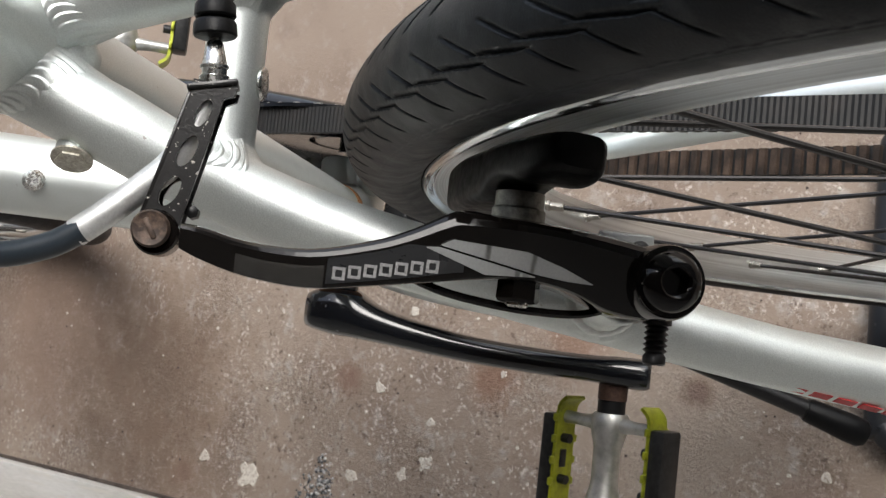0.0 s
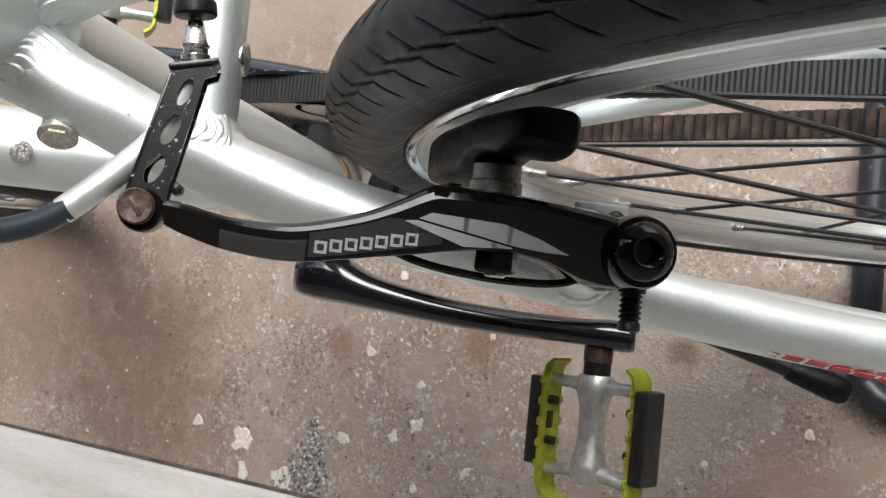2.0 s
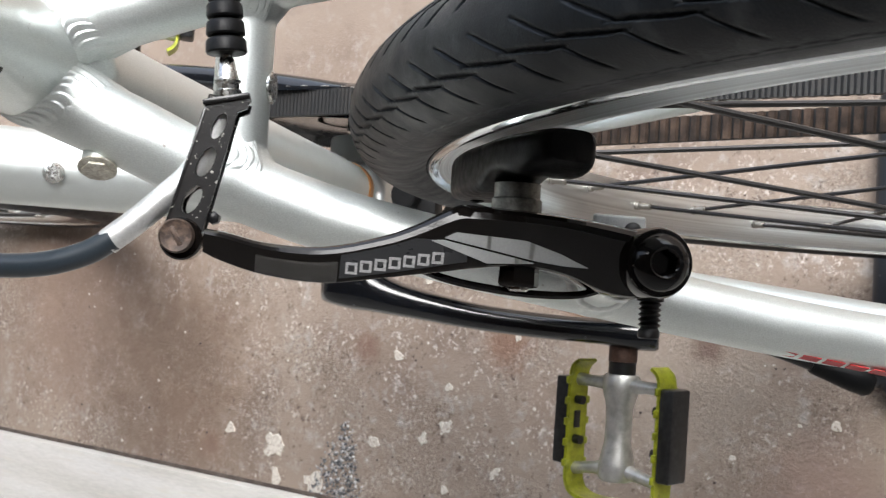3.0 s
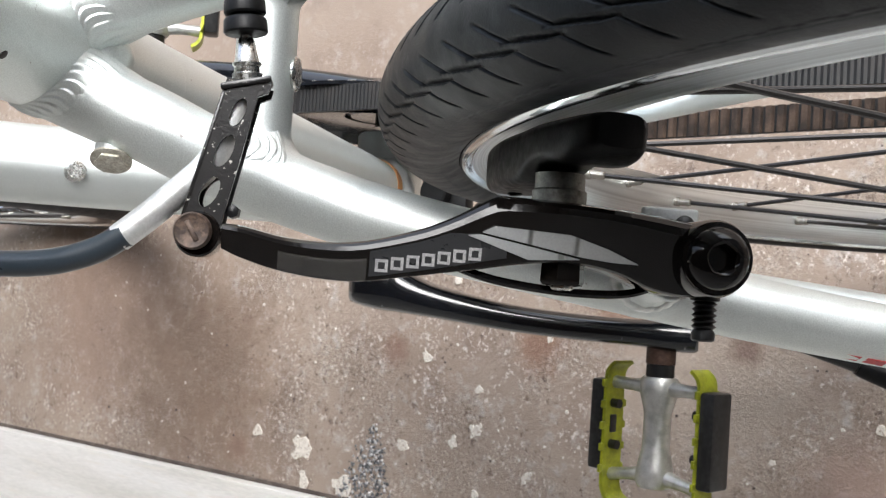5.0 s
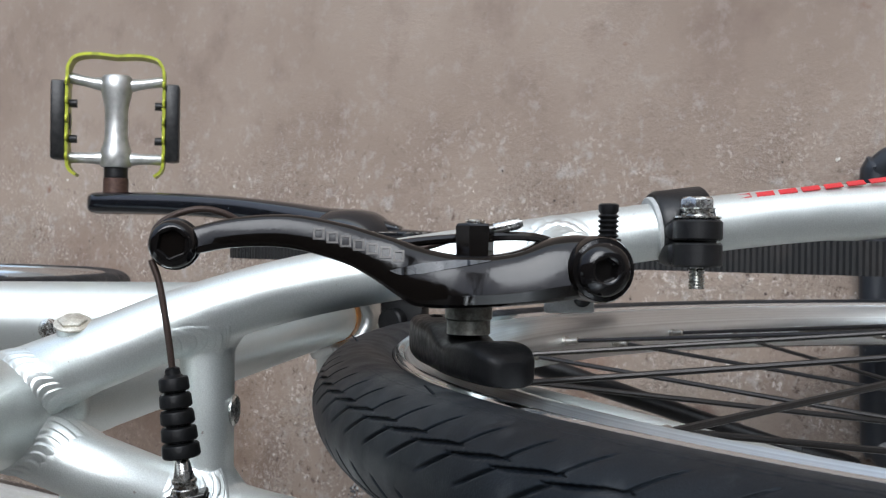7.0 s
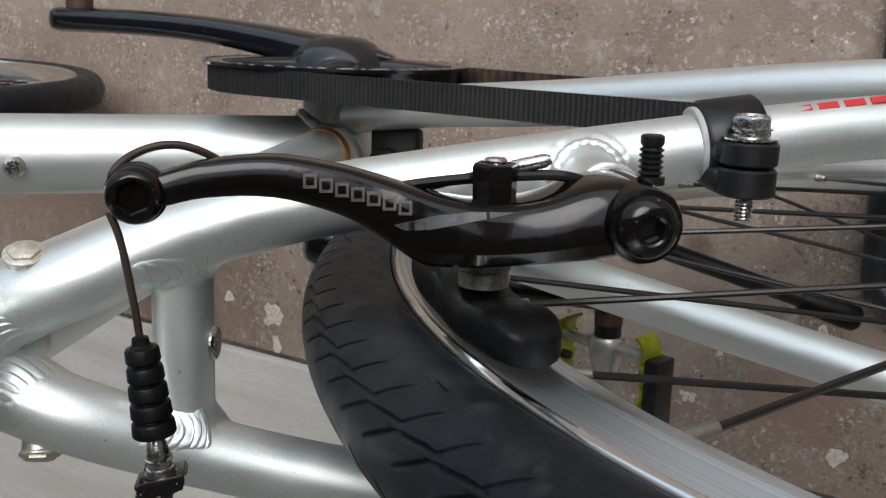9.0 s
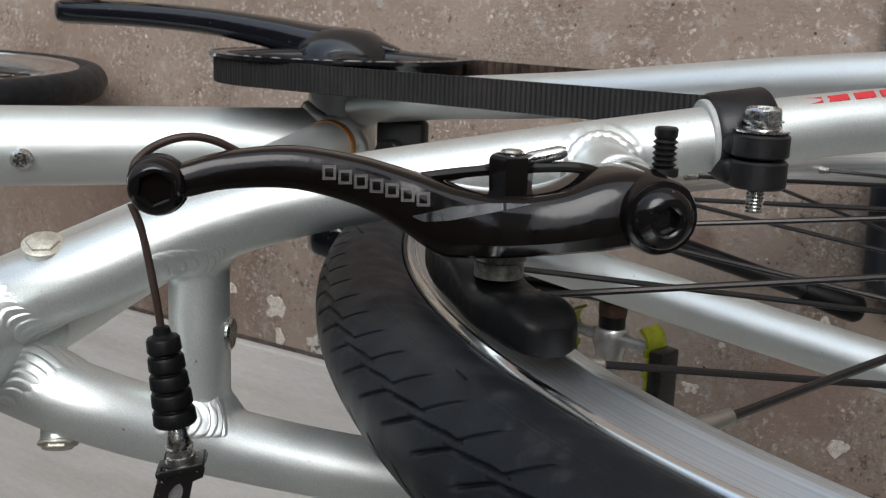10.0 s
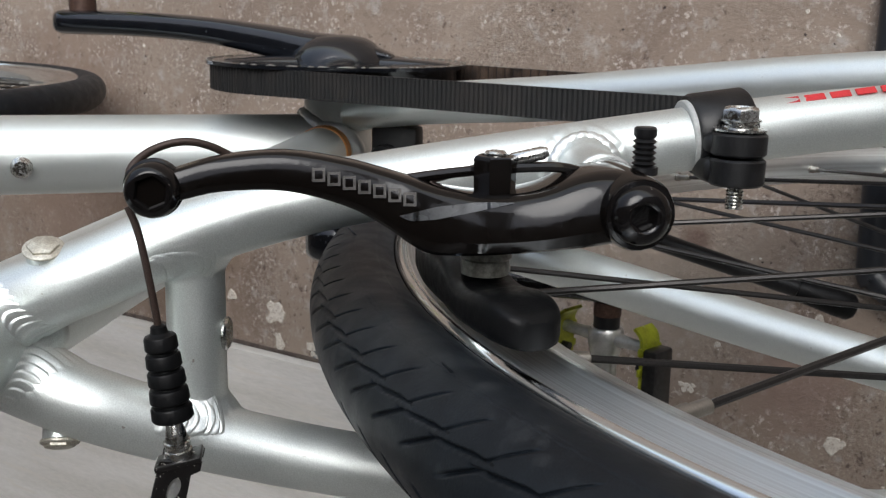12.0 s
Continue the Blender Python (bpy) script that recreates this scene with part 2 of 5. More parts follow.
def hexagon(bm, a, axis, r, h, seg=6, bevel=0.0004):
    return turned(bm, a, axis, [(0, r), (h - bevel, r), (h, r - bevel * 1.5)], seg)


def hexagon_head(bm, a, axis, r, h):
    """A hexagon bolt head with a turned crown, a sunk middle and a cross slot."""
    a, d = Vector(a), Vector(axis).normalized()
    s = d.orthogonal().normalized()
    o = d.cross(s)

    def ring(high, size, six):
        out = []
        for j in range(48):
            q = 2 * math.pi * j / 48
            flat = math.cos(math.pi / 6) / math.cos((q % (math.pi / 3)) - math.pi / 6)
            out.append(a + d * high + size * (1 + six * (flat - 1)) * (math.cos(q) * s + math.sin(q) * o))
        return out

    def cross(high, size):
        out = []
        for j in range(48):
            q = 2 * math.pi * j / 48
            arm = 1.0 if abs((q + math.pi / 4) % (math.pi / 2) - math.pi / 4) < 0.36 else 0.42
            out.append(a + d * high + size * arm * (math.cos(q) * s + math.sin(q) * o))
        return out
    return loft(bm, [ring(0, r * 1.02, 0), ring(h * 0.1, r * 1.04, 0), ring(h * 0.12, r, 1), ring(h * 0.72, r, 1), ring(h * 0.86, r * 0.93, 0.7), ring(h * 0.97, r * 0.8, 0), ring(h, r * 0.72, 0),
                     ring(h * 0.9, r * 0.66, 0), cross(h * 0.9, r * 0.6), cross(h * 0.5, r * 0.45)])


def socket_bolt(bm, a, axis, profile, hex_r, depth, seg=36):
    """A turned head whose last ring narrows to a hexagon socket."""
    a, d = Vector(a), Vector(axis).normalized()
    s = d.orthogonal().normalized()
    o = d.cross(s)
    rings = [[a + d * h + r * (math.cos(q) * s + math.sin(q) * o) for q in (2 * math.pi * j / seg for j in range(seg))] for h, r in profile]
    top = profile[-1][0]
    for h, k in ((top - 0.0001, 1.08), (top - 0.0007, 0.98), (top - depth, 0.96)):
        ring = []
        for j in range(seg):
            q = 2 * math.pi * j / seg
            r = k * hex_r * math.cos(math.pi / 6) / math.cos((q % (math.pi / 3)) - math.pi / 6)
            ring.append(a + d * h + r * (math.cos(q) * s + math.sin(q) * o))
        rings.append(ring)
    return loft(bm, rings)


def rounded(bm, m, size, bevel, seg=2):
    """A box with rounded edges, of that size, at the pose m."""
    made = bmesh.ops.create_cube(bm, size=1.0, matrix=m @ Matrix.Diagonal((*size, 1)))
    edges = {e for v in made["verts"] for e in v.link_edges}
    bmesh.ops.bevel(bm, geom=list(edges), offset=bevel, segments=seg, affect="EDGES", profile=0.5)
    return bm


def squarish(c, hx, hy, ex, ey, n=16, p=3.2):
    """A ring like a rounded box round c with half sizes hx and hy along ex and ey."""
    out = []
    for j in range(n):
        a = 2 * math.pi * (j + 0.5) / n
        ca, sa = math.cos(a), math.sin(a)
        out.append(c + ex * hx * math.copysign(abs(ca) ** (2 / p), ca) + ey * hy * math.copysign(abs(sa) ** (2 / p), sa))
    return out


def plate(bm, outline, base, normal, thick):
    """A flat plate: the outline's places, raised along normal from base to base + thick."""
    n = Vector(normal).normalized()
    low = [bm.verts.new(Vector(p) + n * base) for p in outline]
    high = [bm.verts.new(Vector(p) + n * (base + thick)) for p in outline]
    bm.faces.new(low[::-1])
    bm.faces.new(high)
    for k in range(len(low)):
        bm.faces.new((low[k], low[(k + 1) % len(low)], high[(k + 1) % len(low)], high[k]))
    return bm


# ---- ground ----
FLOOR = -0.01


def concrete():
    m = bpy.data.materials.new("stained_concrete")
    m.use_nodes = True
    n, l = m.node_tree.nodes, m.node_tree.links
    b = n["Principled BSDF"]
    tc = n.new("ShaderNodeTexCoord")

    def noise_at(sc, detail=6.0, rough=0.6):
        t = n.new("ShaderNodeTexNoise")
        t.inputs["Scale"].default_value, t.inputs["Detail"].default_value, t.inputs["Roughness"].default_value = sc, detail, rough
        l.new(tc.outputs["Object"], t.inputs["Vector"])
        return t.outputs["Fac"]

    def ramp(src, lo, hi, a=0.0, c=1.0):
        r = n.new("ShaderNodeMapRange")
        for k, v in enumerate((lo, hi, a, c)):
            r.inputs[k + 1].default_value = v
        l.new(src, r.inputs[0])
        return r.outputs[0]

    def blend(fac, a, c):
        x = n.new("ShaderNodeMix")
        x.data_type = "RGBA"
        l.new(fac, x.inputs[0])
        for sock, v in ((x.inputs[6], a), (x.inputs[7], c)):
            if hasattr(v, "links"):
                l.new(v, sock)
            else:
                sock.default_value = (*v, 1.0)
        return x.outputs[2]

    col = blend(ramp(noise_at(5), 0.35, 0.68), (0.216, 0.163, 0.125), (0.288, 0.229, 0.182))
    col = blend(ramp(noise_at(14, 8), 0.52, 0.75), col, (0.165, 0.117, 0.0914))
    def both(p, q):
        x = n.new("ShaderNodeMath")
        x.operation = "MULTIPLY"
        l.new(p, x.inputs[0])
        l.new(q, x.inputs[1])
        return x.outputs[0]

    side = n.new("ShaderNodeSeparateXYZ")
    l.new(tc.outputs["Object"], side.inputs[0])
    far_calm = ramp(side.outputs["X"], 0.1, 0.2, 1.0, 0.35)
    col = blend(both(ramp(noise_at(60, 8, 0.75), 0.53, 0.66), far_calm), col, (0.339, 0.302, 0.267))
    gritty = ramp(side.outputs["X"], 0.05, 0.2, 1.0, 0.02)
    clumps = both(ramp(noise_at(28, 4, 0.6), 0.46, 0.56), gritty)
    col = blend(both(ramp(noise_at(230, 6, 0.75), 0.56, 0.59), clumps), col, (0.5, 0.435, 0.38))
    hollows = both(ramp(noise_at(34, 4, 0.6), 0.5, 0.6), gritty)
    col = blend(both(ramp(noise_at(180, 6, 0.75), 0.56, 0.59), hollows), col, (0.1, 0.068, 0.052))
    col = blend(ramp(noise_at(30, 4, 0.5), 0.7, 0.76), col, (0.174, 0.0957, 0.0653))
    # worn places where the sand shows as pale grains between dark pits
    worn = both(ramp(noise_at(11, 5, 0.6), 0.46, 0.6), ramp(side.outputs["X"], 0.04, 0.16, 0.85, 0.03))
    grain = noise_at(290, 8, 0.78)
    col = blend(both(ramp(grain, 0.55, 0.59), worn), col, (0.44, 0.378, 0.318))
    col = blend(both(ramp(grain, 0.43, 0.4), worn), col, (0.087, 0.0609, 0.0452))
    col = blend(both(ramp(noise_at(75, 6, 0.72), 0.62, 0.655), ramp(side.outputs["X"], -0.03, 0.1, 0.8, 0.15)), col, (0.109, 0.0696, 0.0505))
    # rusty and oily stains where they lie on the floor, with one broad paler patch first
    for x, y, size, tint in ((-0.12, 0.36, 0.1, (0.285, 0.232, 0.187)), (-0.10, 0.52, 0.03, (0.2, 0.105, 0.065)), (-0.117, 0.674, 0.018, (0.17, 0.1, 0.07)), (-0.1, 1.1, 0.16, (0.2, 0.135, 0.1)), (-0.237, 0.87, 0.022, (0.2, 0.12, 0.085)),
                             (-0.061, 0.446, 0.035, (0.21, 0.125, 0.085)), (-0.088, 0.338, 0.014, (0.13, 0.075, 0.055)), (-0.19, 0.25, 0.05, (0.22, 0.15, 0.12)), (-0.17, 0.93, 0.14, (0.155, 0.102, 0.07))):
        off = n.new("ShaderNodeVectorMath")
        off.operation = "DISTANCE"
        l.new(tc.outputs["Object"], off.inputs[0])
        off.inputs[1].default_value = (x, y, FLOOR)
        wob = n.new("ShaderNodeMath")
        wob.operation = "MULTIPLY_ADD"
        l.new(noise_at(55, 5, 0.7), wob.inputs[0])
        wob.inputs[1].default_value = size * 1.6
        l.new(off.outputs["Value"], wob.inputs[2])
        col = blend(ramp(wob.outputs[0], size * 1.2, size * 1.9, 0.75, 0.0), col, tint)
    l.new(col, b.inputs["Base Color"])
    l.new(ramp(noise_at(40), 0.3, 0.7, 0.6, 0.85), b.inputs["Roughness"])
    bp = n.new("ShaderNodeBump")
    bp.inputs["Strength"].default_value, bp.inputs["Distance"].default_value = 0.8, 0.003
    rough_ground = ramp(noise_at(11, 5, 0.6), 0.44, 0.6, 0.3, 1.0)
    l.new(both(both(noise_at(380, 6, 0.72), rough_ground), ramp(side.outputs["X"], 0.05, 0.2, 1.0, 0.22)), bp.inputs["Height"])
    l.new(bp.outputs[0], b.inputs["Normal"])
    return m


CONCRETE = concrete()
bm = bmesh.new()
bmesh.ops.create_grid(bm, x_segments=60, y_segments=60, size=0.5, matrix=Matrix.Translation((0, 0.4, FLOOR)) @ Matrix.Diagonal((120, 120, 1, 1)))
ground = part("ground", bm, CONCRETE)
tagged(ground, "stained brown concrete yard floor with paint drips", "floor", kind="structure")

BOARD = material("worn_white_board", (0.49, 0.475, 0.445), 0.7, 0.0, (0.41, 0.388, 0.35), 25, (0.4, 0.7), fine=0.08, fine_scale=600, spots=(0.47, 0.44, 0.39), spot_scale=110,
                 spot_cut=(0.58, 0.72), bump=0.35, bump_scale=300, stretch=(1.6, 0.16, 1.0))
WALL = material("unseen_wall", (0.3, 0.285, 0.265), 0.85, 0.0, (0.24, 0.228, 0.21), 4, fine=0.05, fine_scale=80, bump=0.3, bump_scale=60, bump_far=0.003)
# A whitewashed step along the unseen wall.
bm = bmesh.new()
rounded(bm, pose(-0.69, 0.8, FLOOR + 0.008), (0.84, 4.0, 0.016), 0.003)
# dark strip that stands in for the shaded gap at the slab's edge
bm2 = bmesh.new()
rounded(bm2, pose(-0.2685, 0.8, FLOOR + 0.0008), (0.0045, 4.0, 0.0022), 0.0006)
tagged(part("gap_strip", bm2, material("gap_shade", (0.045, 0.033, 0.027), 0.9, 0.0, (0.1, 0.08, 0.065), 60, fine=0.2)), "dark strip standing in for the shaded gap at the slab edge", "dirt", kind="structure")
tagged(part("pavement", bm, BOARD), "worn whitewashed slab edging the concrete floor", "slab", kind="structure")
# unseen walls, added so that sky light enters from one side only
bm = bmesh.new()
rounded(bm, pose(-1.2, 0.8, FLOOR + 1.3), (0.2, 6.0, 2.6), 0.01)
tagged(part("unseen_wall_west", bm, WALL), "added unseen wall that keeps sky light off the left side", "wall", kind="structure")
bm = bmesh.new()
rounded(bm, pose(0.3, 3.9, FLOOR + 1.3), (3.2, 0.2, 2.6), 0.01)
tagged(part("unseen_wall_north", bm, WALL), "added unseen end wall that blocks sky light", "wall", kind="structure")
bm = bmesh.new()
rounded(bm, pose(0.3, -2.3, FLOOR + 1.3), (3.2, 0.2, 2.6), 0.01)
tagged(part("unseen_wall_south", bm, WALL), "added unseen end wall that blocks sky light", "wall", kind="structure")
# unseen roof, added dark so that glossy parts reflect less sky
bm = bmesh.new()
rounded(bm, pose(-0.26, 0.8, FLOOR + 2.68), (2.08, 6.4, 0.14), 0.01)
SKY_BLOCK = material("dark_sky_block", (0.05, 0.036, 0.026), 0.7, 0.0, (0.08, 0.058, 0.04), 8, fine=0.1, fine_scale=60)
tagged(part("ceiling", bm, SKY_BLOCK), "added unseen dark roof that blocks sky light from above", "ceiling", kind="structure")

# paint flakes stuck to the floor, and a patch of bare aggregate
FLAKE = material("dried_paint", (0.58, 0.54, 0.475), 0.6, 0.0, (0.44, 0.39, 0.33), 300, fine=0.15, bump=0.3, spots=(0.25, 0.2, 0.16), spot_scale=520, spot_cut=(0.58, 0.64))
GRAVEL = material("bare_aggregate", (0.2, 0.2, 0.205), 0.75, 0.0)
gn, gl = GRAVEL.node_tree.nodes, GRAVEL.node_tree.links
pick = gn.new("ShaderNodeNewGeometry")
shade = gn.new("ShaderNodeValToRGB")
shade.color_ramp.elements[0].color, shade.color_ramp.elements[1].color = (0.03, 0.03, 0.032, 1), (0.5, 0.49, 0.47, 1)
shade.color_ramp.elements.new(0.55).color = (0.12, 0.118, 0.12, 1)
gl.new(pick.outputs["Random Per Island"], shade.inputs[0])
gl.new(shade.outputs[0], gn["Principled BSDF"].inputs["Base Color"])
DARK_GRIT = material("dark_grit", (0.05, 0.035, 0.03), 0.8, 0.0, fine=0.2)
rnd = random.Random(5)


def flake(bm, x, y, r, lump=0.35, high=0.0007):
    high += rnd.uniform(0, 0.0006)
    n = rnd.randint(7, 12)
    top, low = [], []
    for k in range(n):
        a = 2 * math.pi * (k + rnd.uniform(-0.3, 0.3)) / n
        q = r * rnd.uniform(1 - lump, 1 + lump * 0.6)
        low.append(bm.verts.new((x + q * math.cos(a), y + q * math.sin(a), FLOOR - 0.0005)))
        top.append(bm.verts.new((x + q * 0.9 * math.cos(a), y + q * 0.9 * math.sin(a), FLOOR + high)))
    bm.faces.new(top)
    for k in range(n):
        bm.faces.new((low[k], low[(k + 1) % n], top[(k + 1) % n], top[k]))


BIG = [(-0.227, 0.778, 0.012), (-0.26, 0.776, 0.0085), (-0.254, 0.725, 0.0115), (-0.206, 0.658, 0.006), (-0.197, 0.603, 0.006), (-0.182, 0.578, 0.0058), (-0.122, 0.636, 0.0053),
       (-0.218, 0.844, 0.0065), (-0.146, 0.578, 0.0043), (-0.049, 0.607, 0.005), (-0.216, 0.524, 0.0052), (-0.138, 0.238, 0.0042), (-0.239, 0.575, 0.0045), (-0.095, 0.509, 0.0035),
       (-0.213, 0.337, 0.0055), (-0.236, 0.218, 0.0075), (-0.172, 0.314, 0.0026)]
for x, y, r in BIG:
    bm = bmesh.new()
    flake(bm, x, y, r)
    if r > 0.005:
        for k in range(3):
            flake(bm, x + rnd.uniform(-1, 1) * r, y + rnd.uniform(-1, 1) * r, r * 0.45)
    tagged(part("paint_flake", bm, FLAKE, smooth=False), "cream flake of dried paint stuck to concrete", "paint flake", "paint flakes on the floor")
bm = bmesh.new()
for k in range(170):
    x, y = rnd.uniform(-0.27, 0.12), rnd.uniform(0.1, 1.15)
    if noise.noise(Vector((x * 9, y * 9, 3.0))) > -0.15:
        flake(bm, x, y, rnd.uniform(0.0006, 0.0019), 0.5, 0.0004)
tagged(part("paint_specks", bm, FLAKE, smooth=False), "tiny pale paint specks on the concrete", "paint specks", kind="stuff")
bm = bmesh.new()
for k in range(140):
    flake(bm, rnd.uniform(-0.27, 0.12), rnd.uniform(0.1, 1.15), rnd.uniform(0.0005, 0.0014), 0.5, 0.0004)
tagged(part("dark_grit", bm, DARK_GRIT, smooth=False), "dark grit scattered on the concrete", "grit", kind="stuff")
bm = bmesh.new()
for k in range(520):
    a, b = rnd.random(), rnd.random()
    if a + b > 1:
        a, b = 1 - a, 1 - b
    x = -0.188 - 0.085 * a - 0.076 * b + rnd.gauss(0, 0.003)
    y = 0.69 + 0.05 * a - 0.022 * b + rnd.gauss(0, 0.003)
    r = rnd.uniform(0.0007, 0.0022)
    bmesh.ops.create_icosphere(bm, subdivisions=1, radius=r, matrix=pose(x, y, FLOOR + 0.0002, rnd.uniform(0, 90), rnd.uniform(0, 90), 0) @ Matrix.Diagonal((1, rnd.uniform(0.6, 1.2), rnd.uniform(0.5, 0.9), 1)))
tagged(part("aggregate_patch", bm, GRAVEL, smooth=False), "patch of bare grey stone aggregate in the concrete", "gravel", kind="stuff")

# ---- the bicycle ----
bicycle = tagged(new("bicycle"), "silver bicycle with black rim brakes and a toothed belt", "bicycle")
bicycle.location = (0, 0.5, FLOOR)
bpy.context.view_layer.update()
INV = bicycle.matrix_world.inverted()


def bike(name, bm, mat, parent=None, label="", **kw):
    """A part of the bicycle, or of one of its parts."""
    ob = part(name, bm, mat, parent or bicycle, label, **kw)
    ob.matrix_parent_inverse = INV if not parent else Matrix()
    return ob


AXLE = Vector((0.0025, -0.0073, 0.3423))
BB = Vector((0, 0.472, 0.284))
SEAT_FOOT, SEAT_DIR, SEAT_R = Vector((0.0023, 0.4743, 0.284)), Vector((-0.0051, math.cos(radians(114.23)), math.sin(radians(114.23)))), 0.0153
EW0, EX0 = Vector((0, -0.6416, 0.767)), Vector((1, 0, 0))
# centre line of a seat stay: across, along, away (mm)
STAY = [(85, -262, -62), (66, -148, -57), (58.5, -69, -56), (51.5, -17, -56), (43.5, 33, -57.8), (36.3, 72, -59), (26.8, 105, -57.8), (16.6, 130, -54.6), (8.2, 152, -58.5)]
def blended(name, bm, voxel, rounds, ripples, mat):
    """The forms in bm grown together with soft seams, and the ripples of the welds worked into the surface."""
    me = bpy.data.meshes.new(name)
    bm.to_mesh(me)
    bm.free()
    raw = new(name, me)
    grow = raw.modifiers.new("grow", "REMESH")
    grow.mode, grow.voxel_size, grow.adaptivity = "VOXEL", voxel, 0.0
    soft = raw.modifiers.new("soft", "SMOOTH")
    soft.factor, soft.iterations = 0.5, rounds
    made = bpy.data.meshes.new_from_object(raw.evaluated_get(bpy.context.evaluated_depsgraph_get()))
    bpy.data.objects.remove(raw)
    co, no = np.empty(len(made.vertices) * 3), np.empty(len(made.vertices) * 3)
    made.vertices.foreach_get("co", co)
    made.vertex_normals.foreach_get("vector", no)
    co, no = co.reshape(-1, 3), no.reshape(-1, 3)
    back = np.array(BRAKE.inverted())
    v, u, w = ((co @ back[:3, :3].T + back[:3, 3]) * 1000).T
    co = co + no * (ripples(v, u, w) / 1000)[:, None]
    made.vertices.foreach_set("co", co.ravel())
    made.materials.clear()
    made.materials.append(mat)
    made.shade_smooth()
    made.update()
    ob = new(name, made)
    ob.parent, ob.matrix_parent_inverse = bicycle, INV
    return ob


def weld_ripples(v, u, w):
    """Ripples (mm) of the weld beads at the crotch, the bridge's ends and the brake bosses."""
    def scallop(ph):
        f = ph - np.floor(ph)
        return (4 * f * (1 - f)) ** 0.5

    def within(x, lo, hi, edge):
        return np.clip((x - lo) / edge, 0, 1) * np.clip((hi - x) / edge, 0, 1)
    a = np.abs(v)
    out = 0.12 * scallop((u + np.where(v > 0, 0.02 * (v - 9) ** 2, 0.45 * a)) / 2.6) * within(u - 130 - 0.065 * v * v, 0, 99, 2) * within(149.5 + 0.72 * a - u, 0, 99, 2) * within(a, -1, 19, 3) * (w > -60)
    r = np.hypot(u - 101.4, w + 62)
    ang = np.arctan2(w + 62, u - 101.4)
    out += 0.15 * scallop(ang * 20 / (2 * math.pi) + 0.1 * (a - 20)) * within(r, 8.2, 13.5, 1.8) * within(a, 16.6, 29, 1.2)
    r = np.hypot(a - 45.5, u - 0.5)
    ang = np.arctan2(a - 45.5, u - 0.5)
    out += 0.36 * scallop(ang * 15 / (2 * math.pi)) * within(r, 7.6, 12.5, 0.8) * within(w, -57, -45.5, 1)
    return out


SILVER_WELD = material("weld_silver", (0.72, 0.745, 0.73), 0.36, 0.8, fine=0.1, fine_scale=3000, coat=0.1)
# both seat stays with their common tube, bridge and brake bosses: one welded piece
bm = bmesh.new()
for s in (1, -1):
    tube(bm, [bk(s * v, u, w) for v, u, w in STAY], [0.0085, 0.0085, 0.0085, 0.0087, 0.009, 0.0092, 0.0095, 0.0098, 0.0098], seg=40, n=10)
    turned(bm, bk(s * 16.4, 101.4, -62), EX0 * s, [(0, 0.0077), (0.0015, 0.0083), (0.0035, 0.0096), (0.006, 0.0112), (0.009, 0.0112), (0.012, 0.008)], 40)
    turned(bm, bk(s * 45.5, 0.5, -60), EW0, [(0, 0.0092), (0.008, 0.0099), (0.0115, 0.0093), (0.0145, 0.0080), (0.03, 0.0074)], 40)
bmesh.ops.create_icosphere(bm, subdivisions=3, radius=0.0078, matrix=Matrix.Translation(bk(0, 143.0, -61)))
bmesh.ops.create_icosphere(bm, subdivisions=3, radius=0.0062, matrix=Matrix.Translation(bk(0, 140.4, -61.5)))
tube(bm, [bk(-20, 101.4, -62), bk(20, 101.4, -62)], 0.0079, seg=36, n=4)
tube(bm, [SEAT_FOOT + SEAT_DIR * 0.335, SEAT_FOOT + SEAT_DIR * 0.5], SEAT_R + 0.0002, seg=56)
blended("seat_stay_yoke", bm, 0.00065, 14, weld_ripples, SILVER)
# raised weld beads round the brake bosses and the bridge's ends: overlapping crescents
def bead(bm, path, r, count):
    n, seg = len(path), 12
    rows = []
    for k in range(n):
        d = (path[(k + 1) % n] - path[k - 1]).normalized()
        side = d.cross(EW0).normalized()
        other = d.cross(side)
        row = []
        for j in range(seg):
            q = 2 * math.pi * j / seg
            ph = count * k / n + 0.35 * math.cos(q)
            f = ph - math.floor(ph)
            h = r * (0.88 + 0.2 * (4 * f * (1 - f)) ** 0.5 * (0.6 + 0.4 * f))
            row.append(bm.verts.new(path[k] + h * (math.cos(q) * side * 1.5 + math.sin(q) * other)))
        rows.append(row)
    for k in range(n):
        p, q = rows[k], rows[(k + 1) % n]
        for j in range(seg):
            bm.faces.new((p[j], p[(j + 1) % seg], q[(j + 1) % seg], q[j]))
    return bm


yoke = bpy.data.objects["seat_stay_yoke"]
for s in (1, -1):
    ring = []
    for k in range(160):
        q = 2 * math.pi * k / 160
        v, u = 45.5 + 8.3 * math.cos(q), 0.5 + 8.3 * math.sin(q)
        ring.append(bk(s * v, u, -56.4 + max(8.9**2 - (v - 48.7) ** 2, 4.0) ** 0.5))
    bead(bm := bmesh.new(), ring, 0.0015, 23)
    bike("weld_bead", bm, SILVER_WELD, yoke, sharp=60)
SKIN = BVHTree.FromPolygons([v.co for v in yoke.data.vertices], [tuple(p.vertices) for p in yoke.data.polygons])


